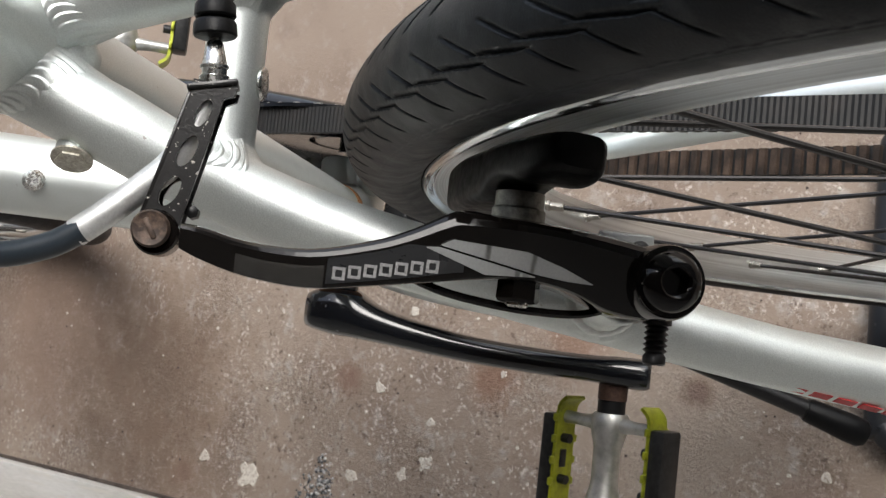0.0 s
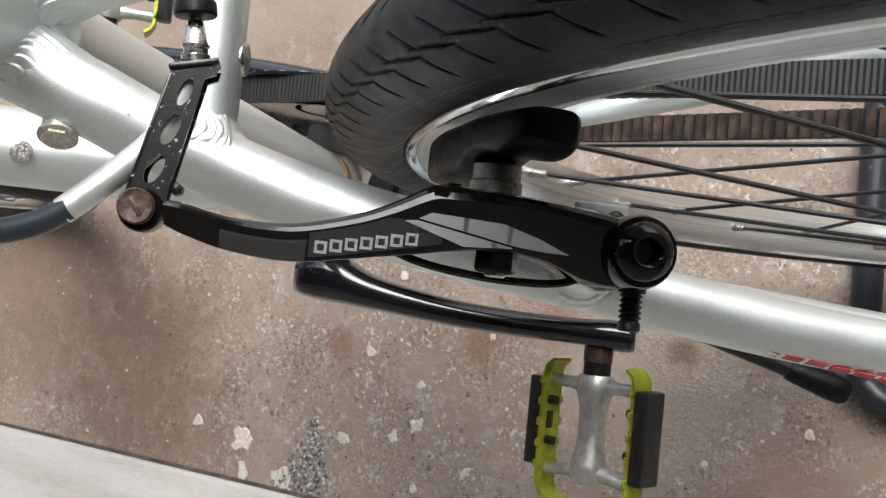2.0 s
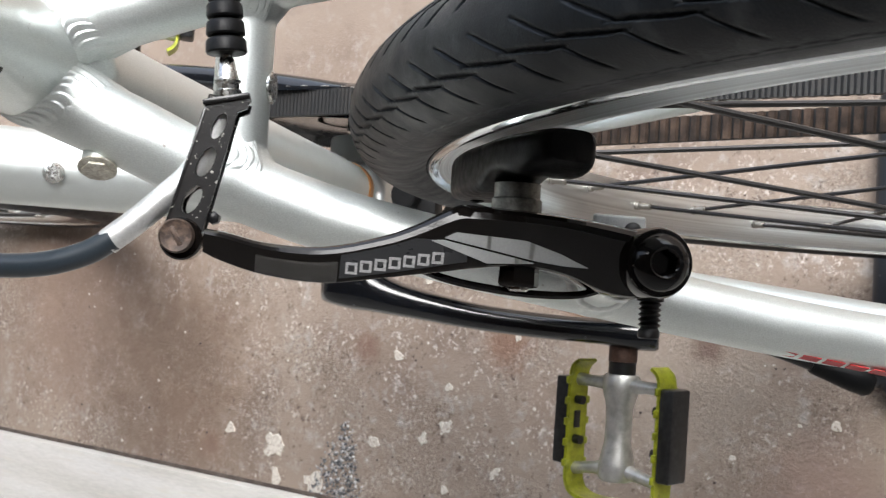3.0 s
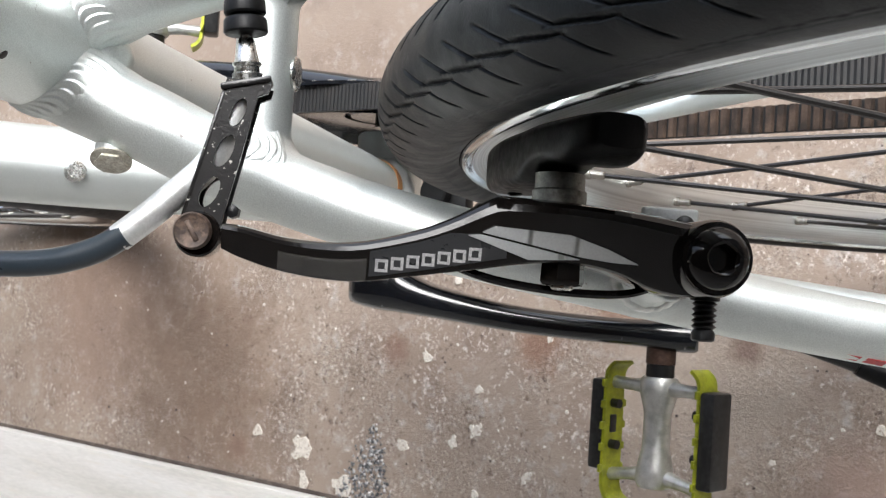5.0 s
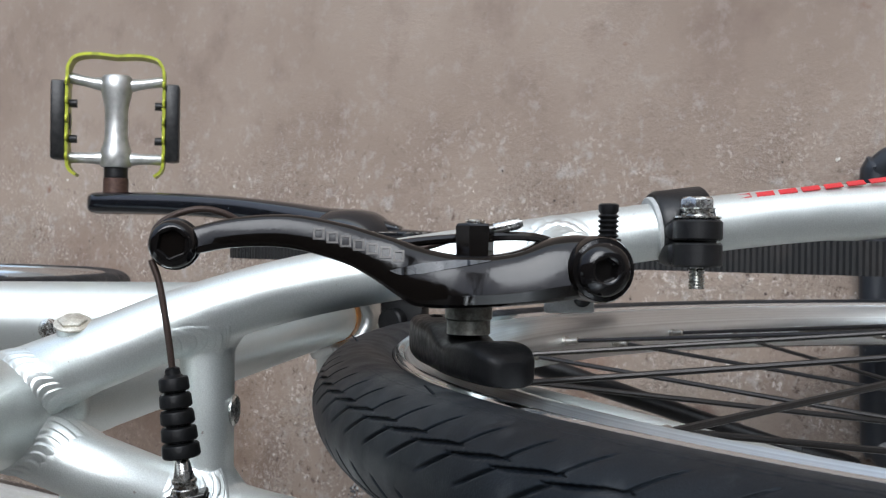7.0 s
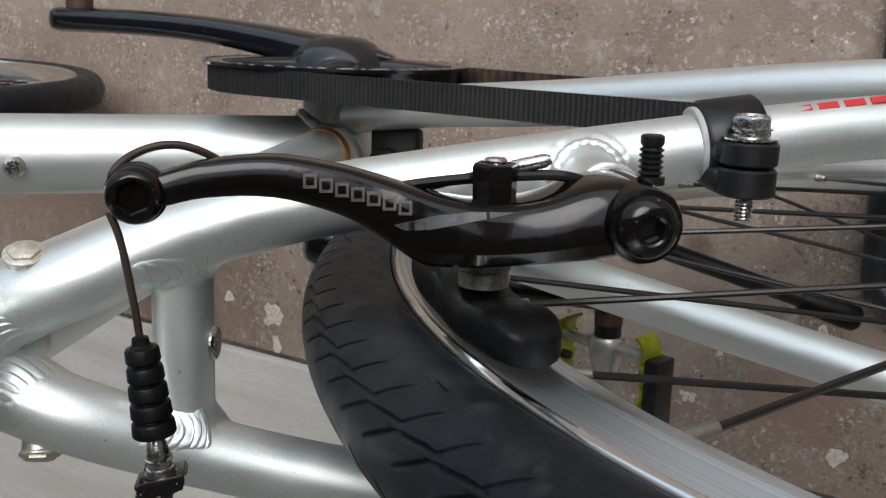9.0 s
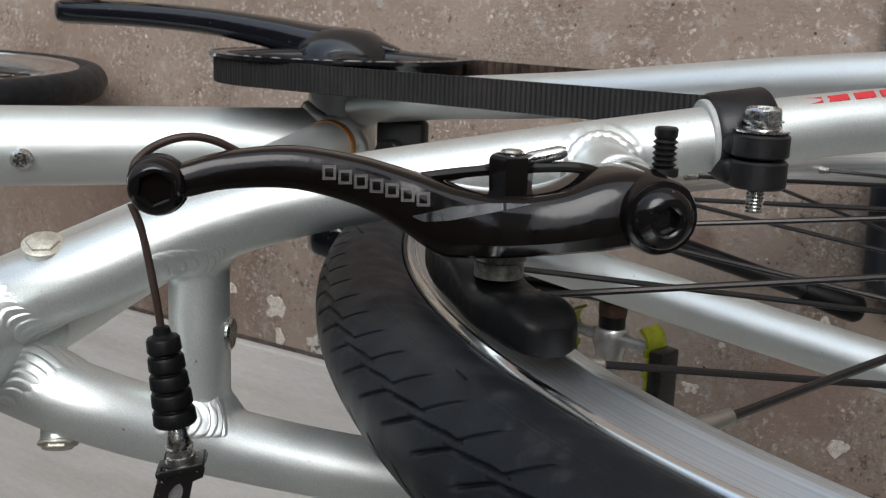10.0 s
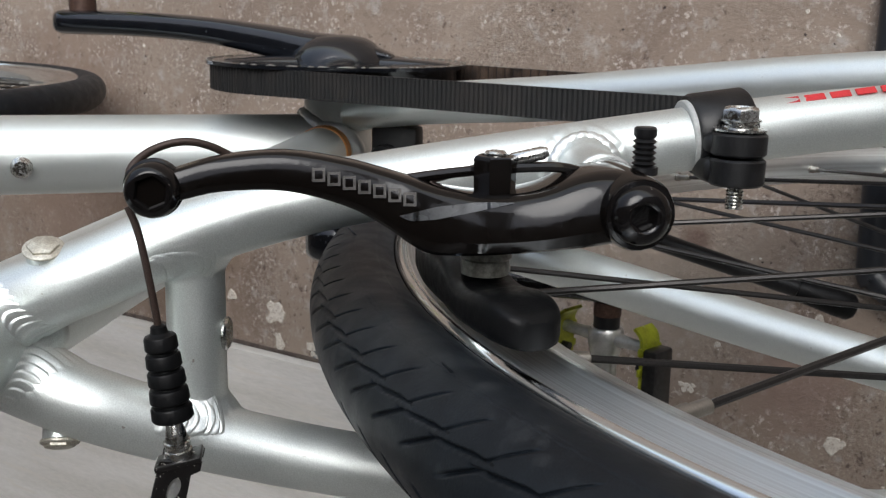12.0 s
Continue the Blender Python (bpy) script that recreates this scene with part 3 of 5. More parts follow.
def weld_strip(path, half, count, high=0.00085):
    """A weld run laid over the yoke along a path of (across, along): a stack of overlapping crescents."""
    line = smooth_path([(v, u, 0) for v, u in path], 64)
    bm = bmesh.new()
    rows = []
    for k, p in enumerate(line):
        t = (line[min(k + 1, len(line) - 1)] - line[max(k - 1, 0)]).normalized()
        across = Vector((-t.y, t.x, 0))
        f = k / (len(line) - 1)
        fade = min(1.0, 7 * f, 7 * (1 - f))
        row = []
        for j in range(25):
            c = j / 12 - 1
            q = p + across * half * c * (0.92 + 0.08 * math.sin(9 * f))
            hit, normal, _, _ = SKIN.ray_cast(bk(q.x, q.y, -20), -EW0)
            if hit is None:
                hit, normal = bk(q.x, q.y, -64), EW0
            # each bead laps over the last: a smooth swell that ends in a soft step
            ph = count * f + 1.5 * c * c + 0.12 * math.sin(31 * f)
            ph -= math.floor(ph)
            lap = ph / 0.82 if ph < 0.82 else 0.5 + 0.5 * math.cos(math.pi * (ph - 0.82) / 0.18)
            up = -0.0002 + high * fade * (1 - c**4) * (0.5 + 0.24 * lap**0.8)
            row.append(bm.verts.new(hit + (normal * 0.7 + EW0 * 0.3).normalized() * up))
        rows.append(row)
    for p, q in zip(rows, rows[1:]):
        for j in range(24):
            bm.faces.new((p[j], p[j + 1], q[j + 1], q[j]))
    return bm


def stay_weld(s):
    """The wide rippled fillet where a stay meets the seat tube."""
    p0, p1 = (bk(s * v, u, w) for v, u, w in STAY[-2:])
    d = (p1 - p0).normalized()
    a = d.orthogonal().normalized()
    b = d.cross(a)
    bm = bmesh.new()
    rows = []
    for k in range(330):
        q = 2 * math.pi * k / 330
        ns = a * math.cos(q) + b * math.sin(q)
        start = p0 + ns * 0.0097 - SEAT_FOOT
        flat, run = start - SEAT_DIR * start.dot(SEAT_DIR), d - SEAT_DIR * d.dot(SEAT_DIR)
        half, size = flat.dot(run) / run.dot(run), (flat.dot(flat) - SEAT_R**2) / run.dot(run)
        hit = start + d * (-half - max(half * half - size, 0.0) ** 0.5)
        nt = (hit - SEAT_DIR * hit.dot(SEAT_DIR)).normalized()
        slide = ns - nt * ns.dot(nt)
        far = hit + slide * 0.0035
        far = SEAT_DIR * far.dot(SEAT_DIR) + (far - SEAT_DIR * far.dot(SEAT_DIR)).normalized() * SEAT_R
        near = hit - d * (0.0078 + 0.0062 * max(0.0, -s * ns.x))
        up = (ns + nt).normalized()
        row = []
        for j in range(19):
            c = j / 18
            ph = 28 * k / 330 + 1.3 * (2 * c - 1) ** 2 + 0.1 * math.sin(5 * q)
            ph -= math.floor(ph)
            lap = ph / 0.8 if ph < 0.8 else 0.5 + 0.5 * math.cos(math.pi * (ph - 0.8) / 0.2)
            arch = (4 * c * (1 - c)) ** 0.5
            p = near * (1 - c) ** 2 + hit * 2 * c * (1 - c) + far * c * c
            row.append(bm.verts.new(SEAT_FOOT + p + up * (-0.0004 + arch * (0.00095 + 0.00044 * lap**0.8))))
        rows.append(row)
    for k in range(len(rows)):
        p, q = rows[k], rows[(k + 1) % len(rows)]
        for j in range(18):
            bm.faces.new((p[j], p[j + 1], q[j + 1], q[j]))
    return bm


for s in (1, -1):
    bike("weld_run", stay_weld(s), SILVER, yoke, sharp=89)
for path, half, count in (([(-18.6, 112.0), (-20.2, 106.5), (-21.0, 100.0), (-20.8, 96.5), (-20.2, 94.0)], 5.2, 8), ([(18.4, 112.5), (20.2, 107.0), (21.0, 100.0), (20.8, 96.5), (20.2, 94.0)], 5.2, 8)):
    bike("weld_run", weld_strip(path, half, count), SILVER, yoke, sharp=89)
# a small dark spot on the seat tube
bm = bmesh.new()
facing = Vector((-0.59, -0.735, -0.334)).normalized()
turned(bm, SEAT_FOOT + SEAT_DIR * 0.4238 + facing * (SEAT_R - 0.001), facing, [(0, 0.0011), (0.0013, 0.0011), (0.0014, 0.0008)], 16)
bike("dark_spot", bm, SPOKE, yoke)
# eyelet bolts on the stays
for s in (1, -1):
    bm = bmesh.new()
    a = bk(23.0, 137.4, -53.2) if s > 0 else bk(-25.0, 136.6, -54.6)
    d = (BRAKE.to_3x3() @ Vector((s * 10.0, -0.2, 4.4 if s > 0 else 6.0))).normalized()
    turned(bm, a - d * 0.006, d, [(0, 0.0046), (0.0078, 0.0044), (0.008, 0.004)], 24)
    bike("eyelet_boss", bm, SILVER, yoke)
    bm = bmesh.new()
    turned(bm, a + d * 0.0019, d, [(0, 0.0047), (0.0003, 0.0051), (0.0008, 0.0051), (0.0011, 0.0047)], 24)
    hexagon(bm, a + d * 0.0027, d, 0.0040, 0.0014)
    bike("eyelet_bolt", bm, CLEAR_HEAD, label="yellowed hexagonal eyelet bolt")
bm = bmesh.new()
turned(bm, bk(-0.5, 93.9, -61), BRAKE.to_3x3() @ Vector((0.0, -1, 0.2)), [(0, 0.0044), (0.0007, 0.0046), (0.0012, 0.004)], 24)
bike("bridge_plug", bm, STEEL)

# seat tube, down tube, bottom bracket, chain stays
down_dir = Vector((0, math.cos(radians(48)), math.sin(radians(48))))
bm = bmesh.new()
tube(bm, [SEAT_FOOT + SEAT_DIR * 0.01, SEAT_FOOT + SEAT_DIR * 0.345], SEAT_R, seg=56)
bike("seat_tube", bm, SILVER)
bm = bmesh.new()
tube(bm, [BB + down_dir * 0.012, BB + down_dir * 0.64], 0.0225, seg=36)
down = bike("down_tube", bm, SILVER)
for k in (0.18, 0.068):
    bm = bmesh.new()
    a = BB + down_dir * k + Vector((-0.004, -0.0165, 0.0149))
    d = Vector((0, -0.743, 0.669))
    turned(bm, a, d, [(0, 0.006), (0.0015, 0.006), (0.002, 0.0055), (0.0045, 0.0045), (0.005, 0.004)], 20)
    bike("bottle_boss", bm, STEEL, down)
bm = bmesh.new()
turned(bm, BB + Vector((-0.036, 0, 0)), (1, 0, 0), [(0, 0.019), (0.002, 0.0205), (0.07, 0.0205), (0.072, 0.019)], 32)
shell = bike("bottom_bracket_shell", bm, SILVER)
bm = bmesh.new()
turned(bm, BB + Vector((-0.0385, 0, 0)), (1, 0, 0), [(0, 0.015), (0.0005, 0.0175), (0.0022, 0.0175), (0.0025, 0.015)], 32)
bike("bearing_seal", bm, ORANGE, shell, "orange bearing seal")
bm = bmesh.new()
tube(bm, [SEAT_FOOT + SEAT_DIR * 0.024, SEAT_FOOT + SEAT_DIR * 0.034], SEAT_R + 0.0006, seg=40)
bike("orange_ring", bm, ORANGE, shell, "orange band at the foot of the seat tube")


def tube_weld(d, r, reach, count):
    """A weld bead where a tube of radius r, leaving the shell along d, meets it."""
    side = d.cross(Vector((1, 0, 0))).normalized()
    ring = []
    for k in range(120):
        q = 2 * math.pi * k / 120
        off = Vector((1, 0, 0)) * r * math.cos(q) + side * r * math.sin(q)
        ring.append(BB + off + d * max(0.0205**2 - (r * math.sin(q)) ** 2, 0.00001) ** 0.5 * reach)
    return bead(bmesh.new(), ring, 0.003, count)


bike("weld_bead", tube_weld(down_dir, 0.0223, 1.0, 17), SILVER_WELD, shell, sharp=60)
bike("weld_bead", tube_weld(SEAT_DIR, 0.0156, 1.0, 13), SILVER_WELD, shell, sharp=60)
CHAIN_STAY = [(0.024, 0.46, 0.288), (0.034, 0.40, 0.296), (0.043, 0.30, 0.312), (0.055, 0.18, 0.326), (0.066, 0.06, 0.336), (0.068, 0.0, 0.338)]
for s in (1, -1):
    bm = bmesh.new()
    wide = 0.006 if s > 0 else 0.0
    tube(bm, [(s * (x + wide * min(1.0, max(0.0, (0.36 - y) / 0.2))), y, z) for x, y, z in CHAIN_STAY], [0.011, 0.0115, 0.0115, 0.0108, 0.0095, 0.008], seg=24)
    bike("chain_stay", bm, SILVER)
bm = bmesh.new()
rounded(bm, pose(0, 0.425, 0.288, 8), (0.04, 0.03, 0.012), 0.003)
turned(bm, (0, 0.427, 0.295), (0, 0, 1), [(0, 0.009), (0.006, 0.009), (0.007, 0.008)], 20)
plate_part = bike("kickstand_plate", bm, MATT_BLACK)
# kickstand, folded half down on the left
bm = bmesh.new()
tube(bm, [(-0.008, 0.43, 0.246), (-0.018, 0.415, 0.22), (-0.0608, 0.299, 0.15), (-0.0934, 0.2068, 0.1)], [0.0085, 0.0078, 0.0062, 0.0058], seg=18)
kick = bike("kickstand", bm, MATT_BLACK, label="black kickstand with a rubber foot")
bm = bmesh.new()
turned(bm, (-0.0852, 0.2302, 0.1127), (-0.0131, -0.0369, -0.02), [(0, 0.0068), (0.002, 0.0076), (0.028, 0.0092), (0.037, 0.009), (0.0398, 0.007)], 20)
bike("rubber_foot", bm, PAD, kick)

# ---- wheels ----


def ring_of(bm, centre, profile, seg, a0=0.0, a1=360.0):
    """A form swept round the x axis through centre; profile of (x, radius), closed."""
    whole = a1 - a0 >= 360
    rings = []
    for k in range(seg + (0 if whole else 1)):
        a = radians(a0 + (a1 - a0) * k / seg)
        rings.append([centre + Vector((x, r * math.cos(a), r * math.sin(a))) for x, r in profile])
    if whole:
        rows = [[bm.verts.new(p) for p in r] for r in rings]
        for i in range(seg):
            a, b = rows[i], rows[(i + 1) % seg]
            for k in range(len(a)):
                bm.faces.new((a[k], a[(k + 1) % len(a)], b[(k + 1) % len(a)], b[k]))
    else:
        loft(bm, rings)
    return bm


RIM_PROFILE = [(0.0116, RIM_R + 0.0004), (0.0128, RIM_R + 0.0001), (0.0136, RIM_R - 0.0007), (0.0138, RIM_R - 0.0016), (0.0133, RIM_R - 0.0024), (0.0122, RIM_R - 0.003), (0.0118, RIM_R - 0.0036)]
# brake track, worn hollow by the pads
RIM_PROFILE += [(0.0108 + 0.0014 * (k / 6 - 1) ** 2, RIM_R - 0.0042 - 0.0116 * k / 12) for k in range(13)]
RIM_PROFILE += [(0.0119, RIM_R - 0.0161), (0.0121, RIM_R - 0.0165), (0.0116, RIM_R - 0.0195), (0.0106, RIM_R - 0.0225), (0.0099, RIM_R - 0.0236), (0.0085, RIM_R - 0.0262), (0.005, RIM_R - 0.0293), (0.0, RIM_R - 0.0305)]
RIM_PROFILE = RIM_PROFILE + [(-x, r) for x, r in RIM_PROFILE[::-1][1:]] + [(-0.009, RIM_R - 0.004), (0.009, RIM_R - 0.004)]


def tyre_mesh(centre, fine):
    """Rubber tyre; over the fine stretch slanting tread slits are cut into it."""
    half, seat = 0.0155, RIM_R - 0.002
    mid = TYRE_R - half
    prof = []
    m = 210 if fine else 24
    for j in range(m + 1):
        a = radians(-128 + 256 * j / m)
        prof.append((half * math.sin(a), mid + half * math.cos(a) * (1.0 if math.cos(a) > 0 else 1.05), a))
    prof = [(x, max(r, seat), a) for x, r, a in prof]
    verts, faces = [], []
    a0, a1, seg = (18.0, 128.0, 2200) if fine else (0.0, 360.0, 220)
    spans = [(a0, a1, seg, True), (a1, a0 + 360, 160, False)] if fine else [(0, 360, 220, False)]
    for b0, b1, n, cut in spans:
        base = len(verts)
        for k in range(n + 1):
            th = radians(b0 + (b1 - b0) * k / n)
            s = th * TYRE_R
            for x, r, a in prof:
                d = 0.0
                if cut:
                    lat = a / radians(80)
                    q = abs(lat)
                    if 0.12 < q < 1.0:
                        # each slit: a slant from the crown, a long stroke round the tyre, a thin tail
                        pitch = 0.01575
                        bend = 0.043 * (min(q, 0.385) - 0.13) + 0.1513 * min(max(q - 0.385, 0.0), 0.115) + 0.027 * max(0.0, q - 0.5)
                        steep, wide, deep = (0.043, 0.0005, 0.0012) if q < 0.385 else (0.1513, 0.00058, 0.0015) if q < 0.5 else (0.027, 0.00044, 0.0009)
                        off = (s - bend - (0.01237 if lat > 0 else 0.01837)) / pitch
                        f = abs(off - math.floor(off) - 0.5) * pitch / math.hypot(1.0, steep / 0.0216)
                        d = deep * max(0.0, 1.0 - (f / wide) ** 2) * min(1.0, (q - 0.12) * 12, max(0.0, 0.84 - q) * 9)
                    # moulded lines round the sidewall
                    d -= 0.0003 * sum(max(0.0, 1 - ((q - at) / 0.016) ** 2) for at in (0.97 + 0.006 * math.sin(s * 900), 1.02, 1.34))
                verts.append((centre.x + x, centre.y + (r - d) * math.cos(th), centre.z + (r - d) * math.sin(th)))
        w = len(prof)
        for k in range(n):
            for j in range(w - 1):
                i = base + k * w + j
                faces.append((i, i + 1, i + w + 1, i + w))
    me = bpy.data.meshes.new("tyre")
    me.from_pydata(verts, [], faces)
    me.shade_smooth()
    me.materials.append(RUBBER)
    return me


def wheel(centre, spoke_count, phase, fine):
    bm = bmesh.new()
    ring_of(bm, centre, RIM_PROFILE, 240)
    rim = bike("rear_wheel" if fine else "front_wheel", bm, RIM, label="bicycle wheel with a brushed alloy rim and black spokes")
    ty = new("tyre", tyre_mesh(centre, fine))
    ty.parent = rim
    tagged(ty, "black slick tyre with slanting tread slits")
    bm = bmesh.new()
    turned(bm, centre - Vector((0.055, 0, 0)), (1, 0, 0), [(0, 0.008), (0.02, 0.009), (0.021, 0.035), (0.025, 0.035), (0.028, 0.016), (0.08, 0.016), (0.083, 0.035), (0.087, 0.035),
                                                         (0.088, 0.009), (0.11, 0.008)], 28)
    bike("hub", bm, MATT_BLACK, rim)
    for k in range(spoke_count):
        side = -1 if k % 2 else 1
        a = radians(phase + 360 * k / spoke_count)
        turn = radians(76) * (1 if (k // 2) % 2 == 0 else -1)
        p = centre + Vector((side * 0.0014 + 0.0045 * math.sin(a), (RIM_R - 0.0295) * math.cos(a), (RIM_R - 0.0295) * math.sin(a)))
        q = centre + Vector((side * 0.0285 - 0.003, 0.032 * math.cos(a + turn), 0.032 * math.sin(a + turn)))
        d = (q - p).normalized()
        bm = bmesh.new()
        tube(bm, [p, q], 0.00105, seg=8)
        sp = bike("spoke", bm, SPOKE, rim)
        bm = bmesh.new()
        turned(bm, p - d * 0.002, d, [(0, 0.0024), (0.0045, 0.0023), (0.0047, 0.0019), (0.0105, 0.0018), (0.011, 0.0012)], 10)
        bike("nipple", bm, NIPPLE, rim)
    return rim


rear = wheel(AXLE, 36, 0.0, True)
# the wheel stands a little askew in the frame
rear.matrix_basis = Matrix.Translation(AXLE) @ Matrix.Rotation(radians(0.66), 4, "Z") @ Matrix.Translation(-AXLE)
for p in ((0.0182, 0.1785, 0.6263), (0.0184, 0.2741, 0.5306)):
    p = Vector(p)
    out = Vector((0.55, 0.45 * (p - AXLE).normalized().y, 0.45 * (p - AXLE).normalized().z))
    bm = bmesh.new()
    tube(bm, [p - out * 0.0045, p, p + out * 0.003 + Vector((0, 0.0006, 0))], [0.0004, 0.00035, 0.0002], seg=6, n=3)
    bike("moulding_whisker", bm, RUBBER, rear)
wheel(Vector((0, 1.155, 0.3423)), 32, 0.0, False)

# ---- rear brake ----
EX, EU, EW = (BRAKE.to_3x3() @ Vector(v) for v in ((1, 0, 0), (0, 1, 0), (0, 0, 1)))
# one arm: along, inner edge, outer edge, front, back (mm)
ARM = [(103.5, 42.6, 47.8, -4.5, -10.5), (99, 42.9, 49.6, -5, -12.5), (90, 44.6, 51.9, -6.5, -14.5), (77, 44.6, 52.9, -7.5, -16), (64, 41.3, 51.0, -7.5, -17), (56, 37.9, 49.6, -7, -18),
       (49.5, 34.2, 48.5, -6, -19), (46, 32.7, 47.8, -5.8, -19.5), (42, 32.7, 47.1, -5.5, -20), (35, 32.9, 46.2, -5, -21.5), (27, 33.2, 46.2, -5, -23), (19, 33.8, 47.6, -4.6, -24.5), (11, 34.6, 50.6, -4.2, -26),
       (4, 35.6, 51.6, -4, -27), (-2, 36.4, 50.6, -4.4, -27), (-6, 39.4, 47.4, -5, -26)]


# the right arm stands out a little more along its upper half
ARM_KEYS = {s: smooth_path([Vector((a[0], a[1] + o, a[2] + o)) for a in ARM for o in [max(0, s) * 2.6 * min(1.0, max(0.0, (a[0] - 40) / 22))]], 4) for s in (-1, 1)}
ARM_DEEP = smooth_path([Vector((a[3], a[4], 0)) for a in ARM], 4)


# the front of the arm's section, from the outer to the inner edge: the left one has a flat field, the right one is domed
FRONT = {-1: [(1.0, 0.36), (0.985, 0.44), (0.94, 0.5), (0.8, 0.56), (-0.56, 1.0), (-0.78, 0.96), (-0.92, 0.86), (-1.0, 0.66)],
         1: [(1.0, 0.3), (0.98, 0.42), (0.93, 0.58), (0.84, 0.7), (0.7, 0.78), (0.35, 0.87), (-0.1, 0.955), (-0.5, 1.0), (-0.86, 0.9), (-0.96, 0.8), (-1.0, 0.66)]}


def arm_front(s, u, v):
    """How far the arm's front stands out there (mm)."""
    for (a, b), (da, db) in zip(zip(ARM_KEYS[s], ARM_KEYS[s][1:]), zip(ARM_DEEP, ARM_DEEP[1:])):
        if a.x >= u >= b.x:
            t = (a.x - u) / (a.x - b.x)
            k, d = a.lerp(b, t), da.lerp(db, t)
            f = (abs(v) - (k.y + k.z) / 2) / ((k.z - k.y) / 2)
            h = (d.x - d.y) / 2
            for (x1, y1), (x0, y0) in zip(FRONT[s], FRONT[s][1:]):
                if x1 >= f >= x0:
                    return d.x - h * (1 - (y0 + (y1 - y0) * (f - x0) / (x1 - x0)))
            return d.x - h * 0.62
    return -5.0


def arm_ring(s, c, hx, hy, ex, ey):
    """The arm's section: rounded corners behind, its front as given."""
    out = []
    for cx, cy, a0 in ((-0.76, -0.76, 180), (0.76, -0.76, 270)):
        for k in range(5):
            a = radians(a0 + 22.5 * k)
            out.append((cx + 0.24 * math.cos(a), cy + 0.24 * math.sin(a)))
    return [c + ex * hx * x + ey * hy * y for x, y in out + FRONT[s]]


def brake_arm(s):
    rings = []
    for k, d in zip(ARM_KEYS[s], ARM_DEEP):
        c = bk(s * (k.y + k.z) / 2, k.x, (d.x + d.y) / 2)
        rings.append(arm_ring(s, c, (k.z - k.y) / 2000, (d.x - d.y) / 2000, EX * s, EW))
    bm = bmesh.new()
    loft(bm, rings)
    # barrel round the pivot and the eye at the cable end
    turned(bm, bk(s * 43, 0, -30), EW, [(0, 0.0078), (0.001, 0.0086), (0.026, 0.0084), (0.0275, 0.0079)], 32)
    turned(bm, bk(s * (45.2 if s < 0 else 47.9), 108.2 if s < 0 else 104.5, -13), EW, [(0, 0.0043), (0.0005, 0.0047), (0.0085, 0.0047), (0.009, 0.0043)], 28)
    arm = bike("brake_arm", bm, GLOSS_BLACK, label="glossy black linear-pull brake arm", sharp=24)
    # pivot bolt with its socket
    bm = bmesh.new()
    socket_bolt(bm, bk(s * 43, 0, -3.2), EW, [(0, 0.0074), (0.0004, 0.0078), (0.0012, 0.0077), (0.0014, 0.0068), (0.0022, 0.0067), (0.0032, 0.0061), (0.0040, 0.0051), (0.0044, 0.0042), (0.0045, 0.0036), (0.0042, 0.0033)], 0.0030, 0.003)
    bike("pivot_bolt", bm, BOLT_BLACK, arm)
    # return spring along the outer edge
    bm = bmesh.new()
    bow = (46.5, 49.8, 51.4, 52.2, 51.6, 48.5) if s < 0 else (47.0, 48.8, 50.0, 50.9, 50.9, 48.5)
    tube(bm, [bk(s * v, u, w) for v, u, w in zip(bow, (58, 48, 38, 26, 14, 5), (-17.5, -17.5, -18, -18.5, -19.5, -21))], 0.0010 if s < 0 else 0.0012, seg=8)
    bike("return_spring", bm, GLOSS_BLACK, arm)
    # threaded stud of the pad seen behind the arm
    bm = bmesh.new()
    tip = 0.0072 if s < 0 else 0.0106
    turned(bm, bk(s * 43.5, 30, -16), EX * s, [(0, 0.0048), (tip - 0.0008, 0.0051), (tip, 0.0046), (tip + 0.0002, 0.0034), (tip - 0.0016, 0.0030)], 6)
    nut = bike("pad_nut", bm, GLOSS_BLACK, arm)
    bm = bmesh.new()
    turned(bm, bk(s * 43.5, 30, -16) + EX * s * (tip - 0.0036), EX * s, [(0, 0.0026), (0.0042, 0.0026), (0.0047, 0.0021)], 14)
    bike("stud_end", bm, STEEL, nut)
    # spring tension screw
    bm = bmesh.new()
    prof = [(0, 0.0034), (0.0018, 0.0034), (0.002, 0.0022)]
    for k in range(5):
        prof += [(0.0026 + 0.0013 * k, 0.0029), (0.0032 + 0.0013 * k, 0.0021)]
    turned(bm, bk(s * (50.2 if s < 0 else 49.0), -5 if s < 0 else -6.6, -22), EX * s, prof + [(0.0092, 0.0027), (0.0108, 0.0027), (0.0112, 0.0022)], 14)
    bike("tension_screw", bm, MATT_BLACK, arm)
    # pale plate that holds the spring behind the pivot
    bm = bmesh.new()
    rounded(bm, Matrix.Translation(bk(s * 35.4, 1.4, -31.5)) @ BRAKE.to_3x3().to_4x4(), (0.0100, 0.0140, 0.0022), 0.0009, 3)
    turned(bm, bk(s * 43, 0, -34.5), EW, [(0, 0.0089), (0.0006, 0.0095), (0.0038, 0.0095), (0.0044, 0.0089)], 32)
    bike("spring_plate", bm, SLEEVE, arm, "pale grey spring holder plate")
    bm = bmesh.new()
    turned(bm, bk(s * 34.6, -2.0, -31.5), EW, [(0, 0.0026), (0.0014, 0.0025), (0.002, 0.0018), (0.0022, 0.0006)], 20)
    bike("spring_peg", bm, MATT_BLACK, arm)
    # post and shoe
    bm = bmesh.new()
    turned(bm, bk(s * 35, 30.5, -22), -EX * s, [(0, 0.0062), (0.0055, 0.0062), (0.006, 0.0057), (0.0095, 0.0057)], 24)
    bike("pad_post", bm, POST, arm)
